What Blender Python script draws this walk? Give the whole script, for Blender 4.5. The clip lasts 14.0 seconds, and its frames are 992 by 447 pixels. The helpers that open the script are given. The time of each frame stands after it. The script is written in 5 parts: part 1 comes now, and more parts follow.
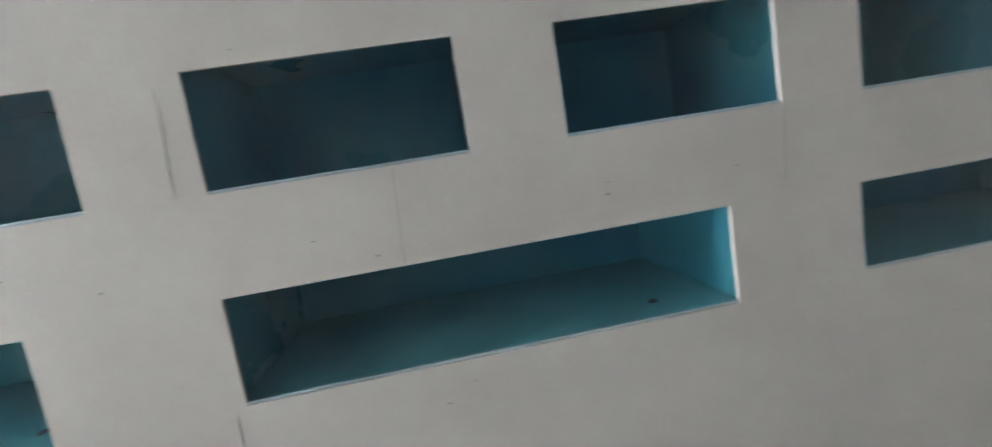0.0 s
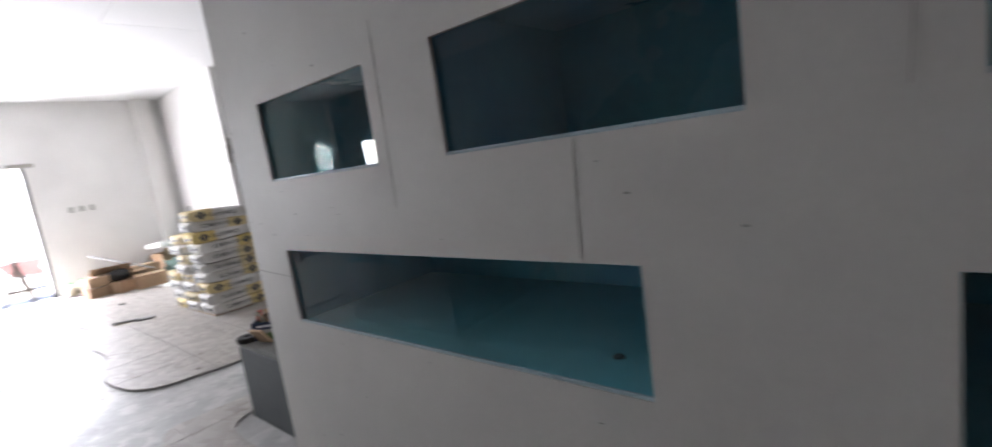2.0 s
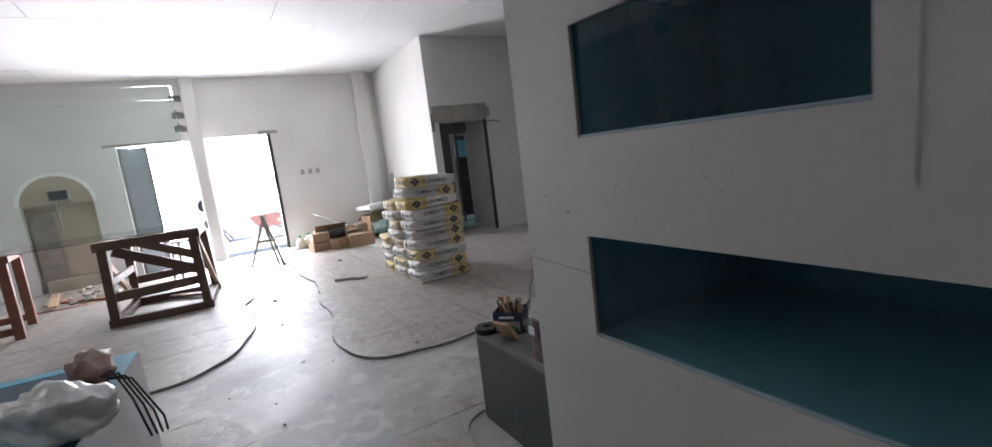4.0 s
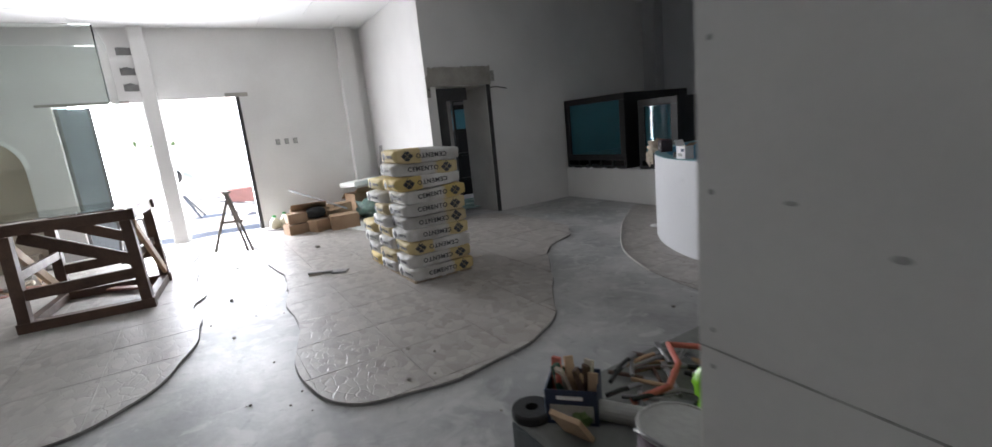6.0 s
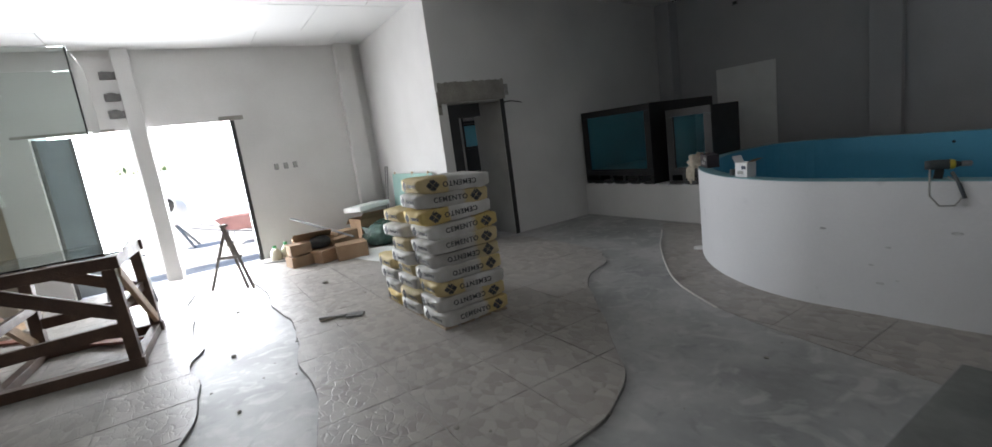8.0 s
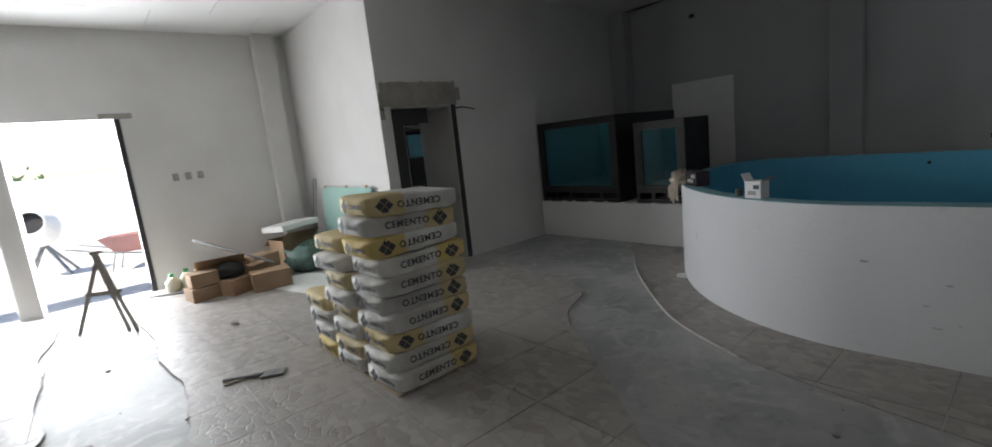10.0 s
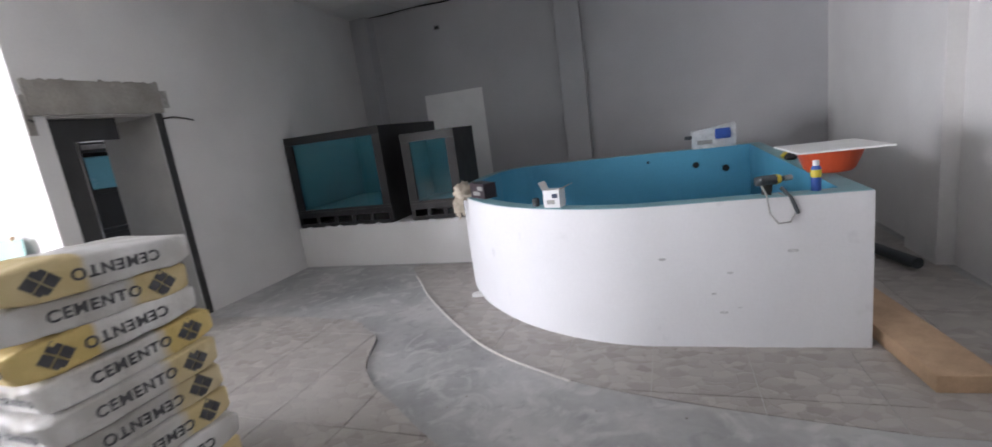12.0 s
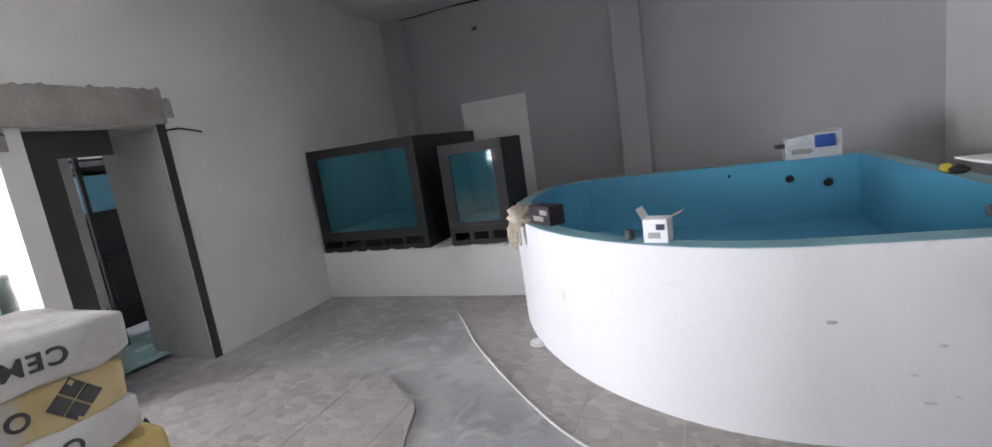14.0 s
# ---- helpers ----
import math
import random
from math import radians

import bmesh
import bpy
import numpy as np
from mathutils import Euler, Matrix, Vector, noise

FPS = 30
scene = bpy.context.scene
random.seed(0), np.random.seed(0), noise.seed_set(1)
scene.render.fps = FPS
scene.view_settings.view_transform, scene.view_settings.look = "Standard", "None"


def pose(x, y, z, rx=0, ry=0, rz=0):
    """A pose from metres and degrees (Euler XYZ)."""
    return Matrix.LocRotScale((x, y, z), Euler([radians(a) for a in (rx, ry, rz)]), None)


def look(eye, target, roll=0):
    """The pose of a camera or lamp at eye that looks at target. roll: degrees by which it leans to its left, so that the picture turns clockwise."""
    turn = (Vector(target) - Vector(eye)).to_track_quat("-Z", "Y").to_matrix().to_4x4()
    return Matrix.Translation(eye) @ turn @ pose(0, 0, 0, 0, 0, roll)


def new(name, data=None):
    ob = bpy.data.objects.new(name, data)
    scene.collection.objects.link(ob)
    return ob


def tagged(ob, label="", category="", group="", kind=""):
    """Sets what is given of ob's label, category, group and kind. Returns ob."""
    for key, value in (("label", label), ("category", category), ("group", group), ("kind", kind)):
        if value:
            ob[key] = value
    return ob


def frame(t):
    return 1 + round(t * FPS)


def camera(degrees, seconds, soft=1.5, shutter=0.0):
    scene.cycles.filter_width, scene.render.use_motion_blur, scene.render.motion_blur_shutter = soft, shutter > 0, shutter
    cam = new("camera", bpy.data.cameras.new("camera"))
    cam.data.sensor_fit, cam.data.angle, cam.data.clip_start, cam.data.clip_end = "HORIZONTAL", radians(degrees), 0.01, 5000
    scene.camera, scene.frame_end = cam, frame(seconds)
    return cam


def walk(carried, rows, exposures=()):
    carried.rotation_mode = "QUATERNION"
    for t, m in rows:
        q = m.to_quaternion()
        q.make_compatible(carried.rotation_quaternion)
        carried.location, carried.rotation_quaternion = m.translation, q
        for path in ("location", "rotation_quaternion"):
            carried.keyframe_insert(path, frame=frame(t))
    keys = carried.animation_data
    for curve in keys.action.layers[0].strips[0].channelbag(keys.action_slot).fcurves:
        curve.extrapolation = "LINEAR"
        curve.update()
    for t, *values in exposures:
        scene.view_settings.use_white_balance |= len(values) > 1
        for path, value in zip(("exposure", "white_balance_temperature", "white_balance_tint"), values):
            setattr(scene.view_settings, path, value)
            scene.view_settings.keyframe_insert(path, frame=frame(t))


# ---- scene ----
cam = camera(91.4, 14.0, soft=1.5, shutter=0.5)
PATH = [
    (0, (-0.393, 0.471, 1.413), (-0.173, 2.443, 1.158), -9.3),
    (0.5, (-0.534, 0.552, 1.426), (-0.612, 2.537, 1.194), -8.5),
    (1, (-0.774, 0.655, 1.428), (-1.16, 2.603, 1.19), -8.1),
    (1.5, (-0.975, 0.734, 1.422), (-1.873, 2.494, 1.11), -7.0),
    (2, (-1.105, 0.899, 1.435), (-2.402, 2.394, 1.148), -8.2),
    (2.5, (-1.276, 0.932, 1.454), (-2.881, 2.092, 1.178), -9.9),
    (3, (-1.541, 0.881, 1.467), (-3.254, 1.884, 1.221), -8.1),
    (5.5, (-2.841, 1.147, 1.388), (-4.523, 2.161, 1.008), -6.1),
    (6, (-3.12, 1.291, 1.392), (-4.803, 2.298, 0.999), -5.8),
    (6.5, (-3.33, 1.262, 1.44), (-5.028, 2.248, 1.056), -5.6),
    (7, (-3.435, 1.155, 1.52), (-5.131, 2.141, 1.137), -7.4),
    (9.3, (-4.456, 1.548, 1.506), (-6.059, 2.707, 1.21), -7.3),
    (9.5, (-4.541, 1.496, 1.511), (-6.108, 2.701, 1.202), -7.5),
    (10, (-4.694, 1.59, 1.499), (-6.205, 2.859, 1.171), -6.2),
    (10.5, (-4.875, 1.802, 1.489), (-6.267, 3.202, 1.17), -8.4),
    (11, (-5.014, 1.875, 1.488), (-6.25, 3.407, 1.137), -8.1),
    (11.5, (-5.216, 1.907, 1.519), (-6.157, 3.633, 1.15), -8.6),
    (12, (-5.344, 2.004, 1.505), (-6.032, 3.841, 1.114), -7.7),
    (12.5, (-5.357, 2.263, 1.512), (-5.986, 4.13, 1.166), -6.9),
    (13, (-5.464, 2.474, 1.537), (-6.182, 4.312, 1.212), -7.6),
    (13.5, (-5.714, 2.637, 1.524), (-6.486, 4.453, 1.203), -8.1),
    (14, (-5.894, 2.722, 1.523), (-6.676, 4.532, 1.191), -8.3),
]
EXPOSURES = [(0, 3.95, 6500, 12), (1.0, 3.75, 6500, 12), (1.6, 3.15, 6450, 15), (2.2, 2.05, 6350, 19), (3.0, 1.7, 6350, 18), (5.5, 1.55, 6350, 16),
             (7.0, 1.4, 6350, 12), (9.5, 0.95, 6450, 12), (10.4, 0.92, 6450, 10), (11.2, 1.9, 6400, 10), (12.0, 2.5, 6350, 19), (13.0, 2.75, 6350, 19), (14.0, 2.55, 6350, 18)]
walk(cam, [(t, look(eye, target, roll)) for t, eye, target, roll in PATH], EXPOSURES)

# ---- light ----
world = bpy.data.worlds.new("sky")
scene.world = world
world.use_nodes = True
_n = world.node_tree.nodes
_sky = _n.new("ShaderNodeTexSky")
_sky.sky_type, _sky.sun_disc = "NISHITA", False
_sky.sun_elevation, _sky.sun_rotation = radians(58), radians(169)
world.node_tree.links.new(_sky.outputs[0], _n["Background"].inputs[0])
_n["Background"].inputs[1].default_value = 0.15
sun = new("sun", bpy.data.lights.new("sun", "SUN"))
sun.data.energy, sun.data.angle, sun.data.color = 5.0, radians(2), (1, 0.96, 0.9)
sun.matrix_world = look((0, 0, 0), (-0.1, 0.51, -0.85))


def area(name, m, sx, sy, watts, color=(1, 1, 1)):
    d = bpy.data.lights.new(name, "AREA")
    d.shape, d.size, d.size_y, d.energy, d.color = "RECTANGLE", sx, sy, watts, color
    o = new(name, d)
    o.matrix_world = m
    return o


# daylight in the two west doorways; fill lamps added at two unseen openings
area("daylight_door", look((-12.86, 1.58, 1.2), (0, 1.58, 0.9)), 1.1, 2.2, 90, (0.95, 0.98, 1))
area("daylight_door_b", look((-12.86, 0.3, 1.2), (0, 0.3, 0.9)), 0.9, 2.2, 70, (0.95, 0.98, 1))
# Added out of sight to brighten the back room.
area("fill_back_room", look((-11.9, 7.95, 1.8), (-11.9, 5, 1.2)), 1.2, 0.9, 4, (0.92, 0.97, 1))
area("fill_south", look((-11.22, -4.4, 1.55), (-8.0, 3, 1.2)), 0.33, 1.25, 6, (1, 0.97, 0.95))


# ---- materials ----
def mat(name, base, rough=0.6, metal=0.0, var=0.12, scale=3.0, fine=60.0, bump=0.15, tint=None, island=0.0, spots=0.0, coat=0.0):
    """A worn procedural surface: two scales of noise in colour and roughness, fine relief, optional stains."""
    m = bpy.data.materials.new(name)
    m.use_nodes = True
    nt = m.node_tree
    n, l = nt.nodes, nt.links
    b = n["Principled BSDF"]
    tc = n.new("ShaderNodeTexCoord")
    co = tc.outputs["Object"]

    def noise_node(s, d=4):
        q = n.new("ShaderNodeTexNoise")
        q.inputs["Scale"].default_value, q.inputs["Detail"].default_value = s, d
        l.new(co, q.inputs["Vector"])
        return q.outputs["Fac"]
    big, small = noise_node(scale), noise_node(fine, 2)
    mix = n.new("ShaderNodeMix")
    mix.data_type = "RGBA"
    alt = tint or tuple(c * (1 - 2 * var) for c in base)
    mix.inputs["A"].default_value, mix.inputs["B"].default_value = (*base, 1), (*alt, 1)
    ramp = n.new("ShaderNodeMapRange")
    ramp.inputs[1].default_value, ramp.inputs[2].default_value = 0.35, 0.7
    l.new(big, ramp.inputs[0])
    l.new(ramp.outputs[0], mix.inputs["Factor"])
    out = mix.outputs["Result"]
    hsv = n.new("ShaderNodeHueSaturation")
    mr = n.new("ShaderNodeMapRange")
    mr.inputs[3].default_value, mr.inputs[4].default_value = 1 - var, 1 + var
    l.new(small, mr.inputs[0])
    l.new(mr.outputs[0], hsv.inputs["Value"])
    l.new(out, hsv.inputs["Color"])
    out = hsv.outputs[0]
    if island:
        oi = n.new("ShaderNodeObjectInfo")
        h2 = n.new("ShaderNodeHueSaturation")
        r2 = n.new("ShaderNodeMapRange")
        r2.inputs[3].default_value, r2.inputs[4].default_value = 1 - island, 1 + island
        l.new(oi.outputs["Random"], r2.inputs[0])
        l.new(r2.outputs[0], h2.inputs["Value"])
        l.new(out, h2.inputs["Color"])
        out = h2.outputs[0]
    if spots:
        sp = noise_node(scale * 5, 3)
        r3 = n.new("ShaderNodeMapRange")
        r3.inputs[1].default_value, r3.inputs[2].default_value = 0.68, 0.76
        l.new(sp, r3.inputs[0])
        m3 = n.new("ShaderNodeMix")
        m3.data_type = "RGBA"
        m3.inputs["B"].default_value = (*[c * (1 - spots) for c in base], 1)
        l.new(out, m3.inputs["A"])
        l.new(r3.outputs[0], m3.inputs["Factor"])
        out = m3.outputs["Result"]
    l.new(out, b.inputs["Base Color"])
    rr = n.new("ShaderNodeMapRange")
    rr.inputs[3].default_value, rr.inputs[4].default_value = max(0.02, rough - 0.12), min(1, rough + 0.12)
    l.new(big, rr.inputs[0])
    l.new(rr.outputs[0], b.inputs["Roughness"])
    b.inputs["Metallic"].default_value = metal
    b.inputs["Coat Weight"].default_value = coat
    if bump:
        bp = n.new("ShaderNodeBump")
        bp.inputs["Strength"].default_value, bp.inputs["Distance"].default_value = bump, 0.01
        l.new(small, bp.inputs["Height"])
        l.new(bp.outputs[0], b.inputs["Normal"])
    return m


def glass_mat(name, color=(0.9, 0.97, 0.95), rough=0.0):
    m = bpy.data.materials.new(name)
    m.use_nodes = True
    b = m.node_tree.nodes["Principled BSDF"]
    b.inputs["Base Color"].default_value = (*color, 1)
    b.inputs["Transmission Weight"].default_value = 1
    b.inputs["Roughness"].default_value, b.inputs["IOR"].default_value = rough, 1.45
    return m


def stone_tile_mat(name):
    """Glazed floor tile printed and embossed with rounded pebbles."""
    m = bpy.data.materials.new(name)
    m.use_nodes = True
    n, l = m.node_tree.nodes, m.node_tree.links
    b = n["Principled BSDF"]
    tc = n.new("ShaderNodeTexCoord")
    wob = n.new("ShaderNodeTexNoise")
    wob.inputs["Scale"].default_value = 9
    l.new(tc.outputs["Object"], wob.inputs["Vector"])
    add = n.new("ShaderNodeMix")
    add.data_type = "VECTOR"
    add.inputs["Factor"].default_value = 0.06
    l.new(tc.outputs["Object"], add.inputs["A"])
    l.new(wob.outputs["Color"], add.inputs["B"])
    mp = n.new("ShaderNodeMapping")
    mp.inputs["Scale"].default_value = (1, 1.5, 0.02)
    l.new(add.outputs["Result"], mp.inputs["Vector"])
    v1, v2 = n.new("ShaderNodeTexVoronoi"), n.new("ShaderNodeTexVoronoi")
    v1.feature, v2.feature = "F1", "DISTANCE_TO_EDGE"
    for v in (v1, v2):
        v.inputs["Scale"].default_value = 11.5
        l.new(mp.outputs[0], v.inputs["Vector"])
    cr = n.new("ShaderNodeValToRGB")
    cr.color_ramp.elements[0].color, cr.color_ramp.elements[1].color = (0.26, 0.235, 0.21, 1), (0.40, 0.37, 0.34, 1)
    e = cr.color_ramp.elements.new(0.5)
    e.color = (0.33, 0.305, 0.28, 1)
    sep = n.new("ShaderNodeSeparateColor")
    l.new(v1.outputs["Color"], sep.inputs[0])
    l.new(sep.outputs[0], cr.inputs[0])
    edge = n.new("ShaderNodeMapRange")
    edge.inputs[1].default_value, edge.inputs[2].default_value = 0.0, 0.06
    l.new(v2.outputs["Distance"], edge.inputs[0])
    mix = n.new("ShaderNodeMix")
    mix.data_type = "RGBA"
    mix.inputs["A"].default_value = (0.30, 0.275, 0.25, 1)
    l.new(edge.outputs[0], mix.inputs["Factor"])
    l.new(cr.outputs[0], mix.inputs["B"])
    dust = n.new("ShaderNodeTexNoise")
    dust.inputs["Scale"].default_value, dust.inputs["Detail"].default_value = 1.1, 5
    l.new(tc.outputs["Object"], dust.inputs["Vector"])
    dr = n.new("ShaderNodeMapRange")
    dr.inputs[1].default_value, dr.inputs[2].default_value, dr.inputs[4].default_value = 0.4, 0.7, 0.65
    l.new(dust.outputs["Fac"], dr.inputs[0])
    m2 = n.new("ShaderNodeMix")
    m2.data_type = "RGBA"
    m2.inputs["B"].default_value = (0.38, 0.36, 0.335, 1)
    l.new(dr.outputs[0], m2.inputs["Factor"])
    l.new(mix.outputs["Result"], m2.inputs["A"])
    l.new(m2.outputs["Result"], b.inputs["Base Color"])
    rg = n.new("ShaderNodeMapRange")
    rg.inputs[3].default_value, rg.inputs[4].default_value = 0.3, 0.6
    l.new(dust.outputs["Fac"], rg.inputs[0])
    l.new(rg.outputs[0], b.inputs["Roughness"])
    bp = n.new("ShaderNodeBump")
    bp.inputs["Strength"].default_value, bp.inputs["Distance"].default_value = 0.36, 0.005
    l.new(edge.outputs[0], bp.inputs["Height"])
    l.new(bp.outputs[0], b.inputs["Normal"])
    return m


def sack_mat(name):
    """White paper sack, yellow towards one end, dusted with cement."""
    m = mat(name, (0.70, 0.69, 0.67), 0.8, var=0.12, scale=6, fine=24, bump=1.0, tint=(0.44, 0.42, 0.385), island=0.14)
    n, l = m.node_tree.nodes, m.node_tree.links
    b = n["Principled BSDF"]
    src = b.inputs["Base Color"].links[0].from_socket
    tc = n.new("ShaderNodeTexCoord")
    sp = n.new("ShaderNodeSeparateXYZ")
    l.new(tc.outputs["Object"], sp.inputs[0])
    nz = n.new("ShaderNodeTexNoise")
    nz.inputs["Scale"].default_value = 7
    l.new(tc.outputs["Object"], nz.inputs["Vector"])
    ad = n.new("ShaderNodeMath")
    ad.operation = "MULTIPLY_ADD"
    ad.inputs[1].default_value = 0.12
    l.new(nz.outputs["Fac"], ad.inputs[0])
    l.new(sp.outputs["Y"], ad.inputs[2])
    mr = n.new("ShaderNodeMapRange")
    mr.inputs[1].default_value, mr.inputs[2].default_value = 0.13, 0.16
    l.new(ad.outputs[0], mr.inputs[0])
    oi = n.new("ShaderNodeObjectInfo")
    th = n.new("ShaderNodeMapRange")
    th.inputs[1].default_value, th.inputs[2].default_value, th.inputs[3].default_value, th.inputs[4].default_value = 0, 1, 0.5, 0.9
    l.new(oi.outputs["Random"], th.inputs[0])
    mu = n.new("ShaderNodeMath")
    mu.operation = "MULTIPLY"
    l.new(mr.outputs[0], mu.inputs[0])
    l.new(th.outputs[0], mu.inputs[1])
    mx = n.new("ShaderNodeMix")
    mx.data_type = "RGBA"
    mx.inputs["B"].default_value = (0.60, 0.43, 0.10, 1)
    l.new(mu.outputs[0], mx.inputs["Factor"])
    l.new(src, mx.inputs["A"])
    l.new(mx.outputs["Result"], b.inputs["Base Color"])
    return m


M_WALL = mat("white_plaster", (0.68, 0.67, 0.655), 0.8, var=0.04, scale=0.9, fine=45, bump=0.12, tint=(0.60, 0.59, 0.575), spots=0.0)
M_PANEL = mat("painted_panel_wall", (0.56, 0.545, 0.52), 0.65, var=0.03, scale=1.3, fine=55, bump=0.08, tint=(0.50, 0.485, 0.465))
# Grey primer tone, deepened to keep the dim back corner dark.
M_GREYWALL = mat("primed_plaster_dimmed", (0.45, 0.45, 0.455), 0.85, var=0.05, scale=0.8, fine=40, bump=0.15, tint=(0.39, 0.39, 0.395))
M_REVEAL = mat("smooth_grey_mortar", (0.40, 0.39, 0.365), 0.9, var=0.08, scale=2.5, fine=40, bump=0.25)
# Dark tone for the unseen walls, chosen to cut bounced light.
M_DARK_UNSEEN = mat("unseen_wall_dark", (0.24, 0.235, 0.225), 0.9, var=0.1, scale=1.2, fine=40, bump=0.3)
M_CEIL = mat("gypsum_ceiling", (0.74, 0.74, 0.73), 0.85, var=0.02, scale=0.7, fine=50, bump=0.05)
M_RAW = mat("raw_mortar", (0.34, 0.32, 0.29), 0.95, var=0.15, scale=4, fine=40, bump=0.6)
def screed_mat(name):
    m = mat(name, (0.44, 0.435, 0.425), 0.52, var=0.14, scale=1.7, fine=16, bump=0.22, tint=(0.25, 0.25, 0.248), spots=0.3)
    n, l = m.node_tree.nodes, m.node_tree.links
    b = n["Principled BSDF"]
    src = b.inputs["Base Color"].links[0].from_socket
    tc = n.new("ShaderNodeTexCoord")
    prev = src
    for sc, lo, hi, col, amt, dist in ((0.55, 0.45, 0.62, (0.30, 0.305, 0.30, 1), 0.7, 1.2), (3.4, 0.52, 0.66, (0.52, 0.515, 0.50, 1), 0.55, 2.0), (7.5, 0.58, 0.7, (0.21, 0.21, 0.205, 1), 0.45, 0.8)):
        q = n.new("ShaderNodeTexNoise")
        q.inputs["Scale"].default_value, q.inputs["Detail"].default_value, q.inputs["Distortion"].default_value = sc, 6, dist
        l.new(tc.outputs["Object"], q.inputs["Vector"])
        r = n.new("ShaderNodeMapRange")
        r.inputs[1].default_value, r.inputs[2].default_value, r.inputs[4].default_value = lo, hi, amt
        l.new(q.outputs["Fac"], r.inputs[0])
        mx = n.new("ShaderNodeMix")
        mx.data_type = "RGBA"
        mx.inputs["B"].default_value = col
        l.new(r.outputs[0], mx.inputs["Factor"])
        l.new(prev, mx.inputs["A"])
        prev = mx.outputs["Result"]
    l.new(prev, b.inputs["Base Color"])
    return m


M_FLOOR = screed_mat("screed_concrete")
M_TILE = stone_tile_mat("pebble_tile")
M_GROUT = mat("grout", (0.47, 0.455, 0.43), 0.9, var=0.1, fine=80)
M_POOL = mat("pool_white_render", (0.69, 0.69, 0.7), 0.7, var=0.03, scale=1.2, fine=50, bump=0.15, spots=0.12)
M_BLUE = mat("blue_pool_paint", (0.10, 0.38, 0.54), 0.5, var=0.06, scale=1.5, fine=30, bump=0.05, tint=(0.08, 0.34, 0.50))
M_TEAL = mat("pale_blue_rim", (0.22, 0.42, 0.46), 0.5, var=0.08, scale=3, fine=30)
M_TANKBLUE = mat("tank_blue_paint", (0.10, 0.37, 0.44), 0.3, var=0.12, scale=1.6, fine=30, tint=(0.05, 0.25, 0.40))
# Paler than the lining: window light on the tank bottom put into colour.
M_TANKFLOOR_LIT = mat("tank_floor_lit_teal", (0.28, 0.56, 0.62), 0.4, var=0.08, scale=2, fine=30)
M_BLACK = mat("black_steel", (0.012, 0.013, 0.014), 0.45, var=0.1, scale=6, fine=40, bump=0.05)
M_DARKDOOR = mat("dark_metal_jamb", (0.03, 0.03, 0.03), 0.5, var=0.1, scale=6)
M_WOOD = mat("stained_wood", (0.11, 0.062, 0.04), 0.55, var=0.18, scale=8, fine=60, bump=0.25, tint=(0.07, 0.04, 0.028))
M_REDWOOD = mat("reddish_wood", (0.26, 0.10, 0.065), 0.6, var=0.15, scale=8, fine=60, bump=0.25)
M_LIGHTWOOD = mat("pale_plank", (0.50, 0.34, 0.21), 0.65, var=0.12, scale=7, fine=70, bump=0.2)
M_GREYWOOD = mat("grey_wood", (0.30, 0.27, 0.24), 0.75, var=0.15, scale=8, fine=60, bump=0.2)
M_PALLET = mat("pallet_wood", (0.36, 0.28, 0.2), 0.8, var=0.15, scale=8, fine=70)
M_CARD = mat("brown_cardboard", (0.36, 0.24, 0.15), 0.85, var=0.1, scale=5, fine=40, tint=(0.28, 0.18, 0.11), island=0.15)
M_STYRO = mat("white_polystyrene", (0.8, 0.8, 0.78), 0.9, var=0.03, scale=5, fine=120, bump=0.2)
M_SACK = sack_mat("cement_sack_paper")
M_INK = mat("sack_print", (0.085, 0.085, 0.09), 0.7, var=0.2, scale=20, fine=80, bump=0)
M_GREYPAINT = mat("dark_grey_render", (0.035, 0.045, 0.05), 0.6, var=0.2, scale=4, fine=40, bump=0.3, tint=(0.06, 0.07, 0.073))
M_GREEN = mat("lime_plastic", (0.20, 0.50, 0.015), 0.35, var=0.08, scale=6, fine=20, bump=0.3)
M_CLEARBAG = mat("cloudy_plastic", (0.66, 0.68, 0.68), 0.25, var=0.1, scale=14, fine=30, bump=0.5)
M_ORANGE = mat("orange_red_plastic", (0.62, 0.09, 0.03), 0.4, var=0.06, scale=5, bump=0.05)
M_PINK = mat("faded_red_strap", (0.55, 0.14, 0.1), 0.6, var=0.1, scale=8)
M_PURPLE = mat("purple_label_tin", (0.07, 0.02, 0.045), 0.4, var=0.3, scale=12, fine=40, tint=(0.2, 0.17, 0.19))
M_LID = mat("cloudy_grey_lid", (0.36, 0.36, 0.34), 0.45, var=0.1, scale=9)
M_NAVY = mat("dark_blue_carton", (0.02, 0.035, 0.08), 0.5, var=0.15, scale=9)
M_WHITE = mat("white_paper", (0.75, 0.75, 0.76), 0.6, var=0.05, scale=9)
M_BLUEPRINT = mat("blue_print", (0.03, 0.09, 0.36), 0.5, var=0.08, scale=9)
M_YELLOW = mat("yellow_plastic", (0.62, 0.5, 0.05), 0.45, var=0.08, scale=9)
M_GREYMETAL = mat("dull_metal", (0.3, 0.3, 0.3), 0.4, metal=0.7, var=0.15, scale=12)
M_CLOTH = mat("beige_rag", (0.52, 0.46, 0.37), 0.95, var=0.15, scale=25, fine=90, bump=0.5)
M_GREENBOTTLE = mat("green_cap", (0.05, 0.3, 0.1), 0.4, var=0.05)
M_CREAM = mat("cream_plastic", (0.62, 0.6, 0.47), 0.45, var=0.05, scale=6)
M_GLASS = glass_mat("clear_glass", (0.93, 0.98, 0.96))
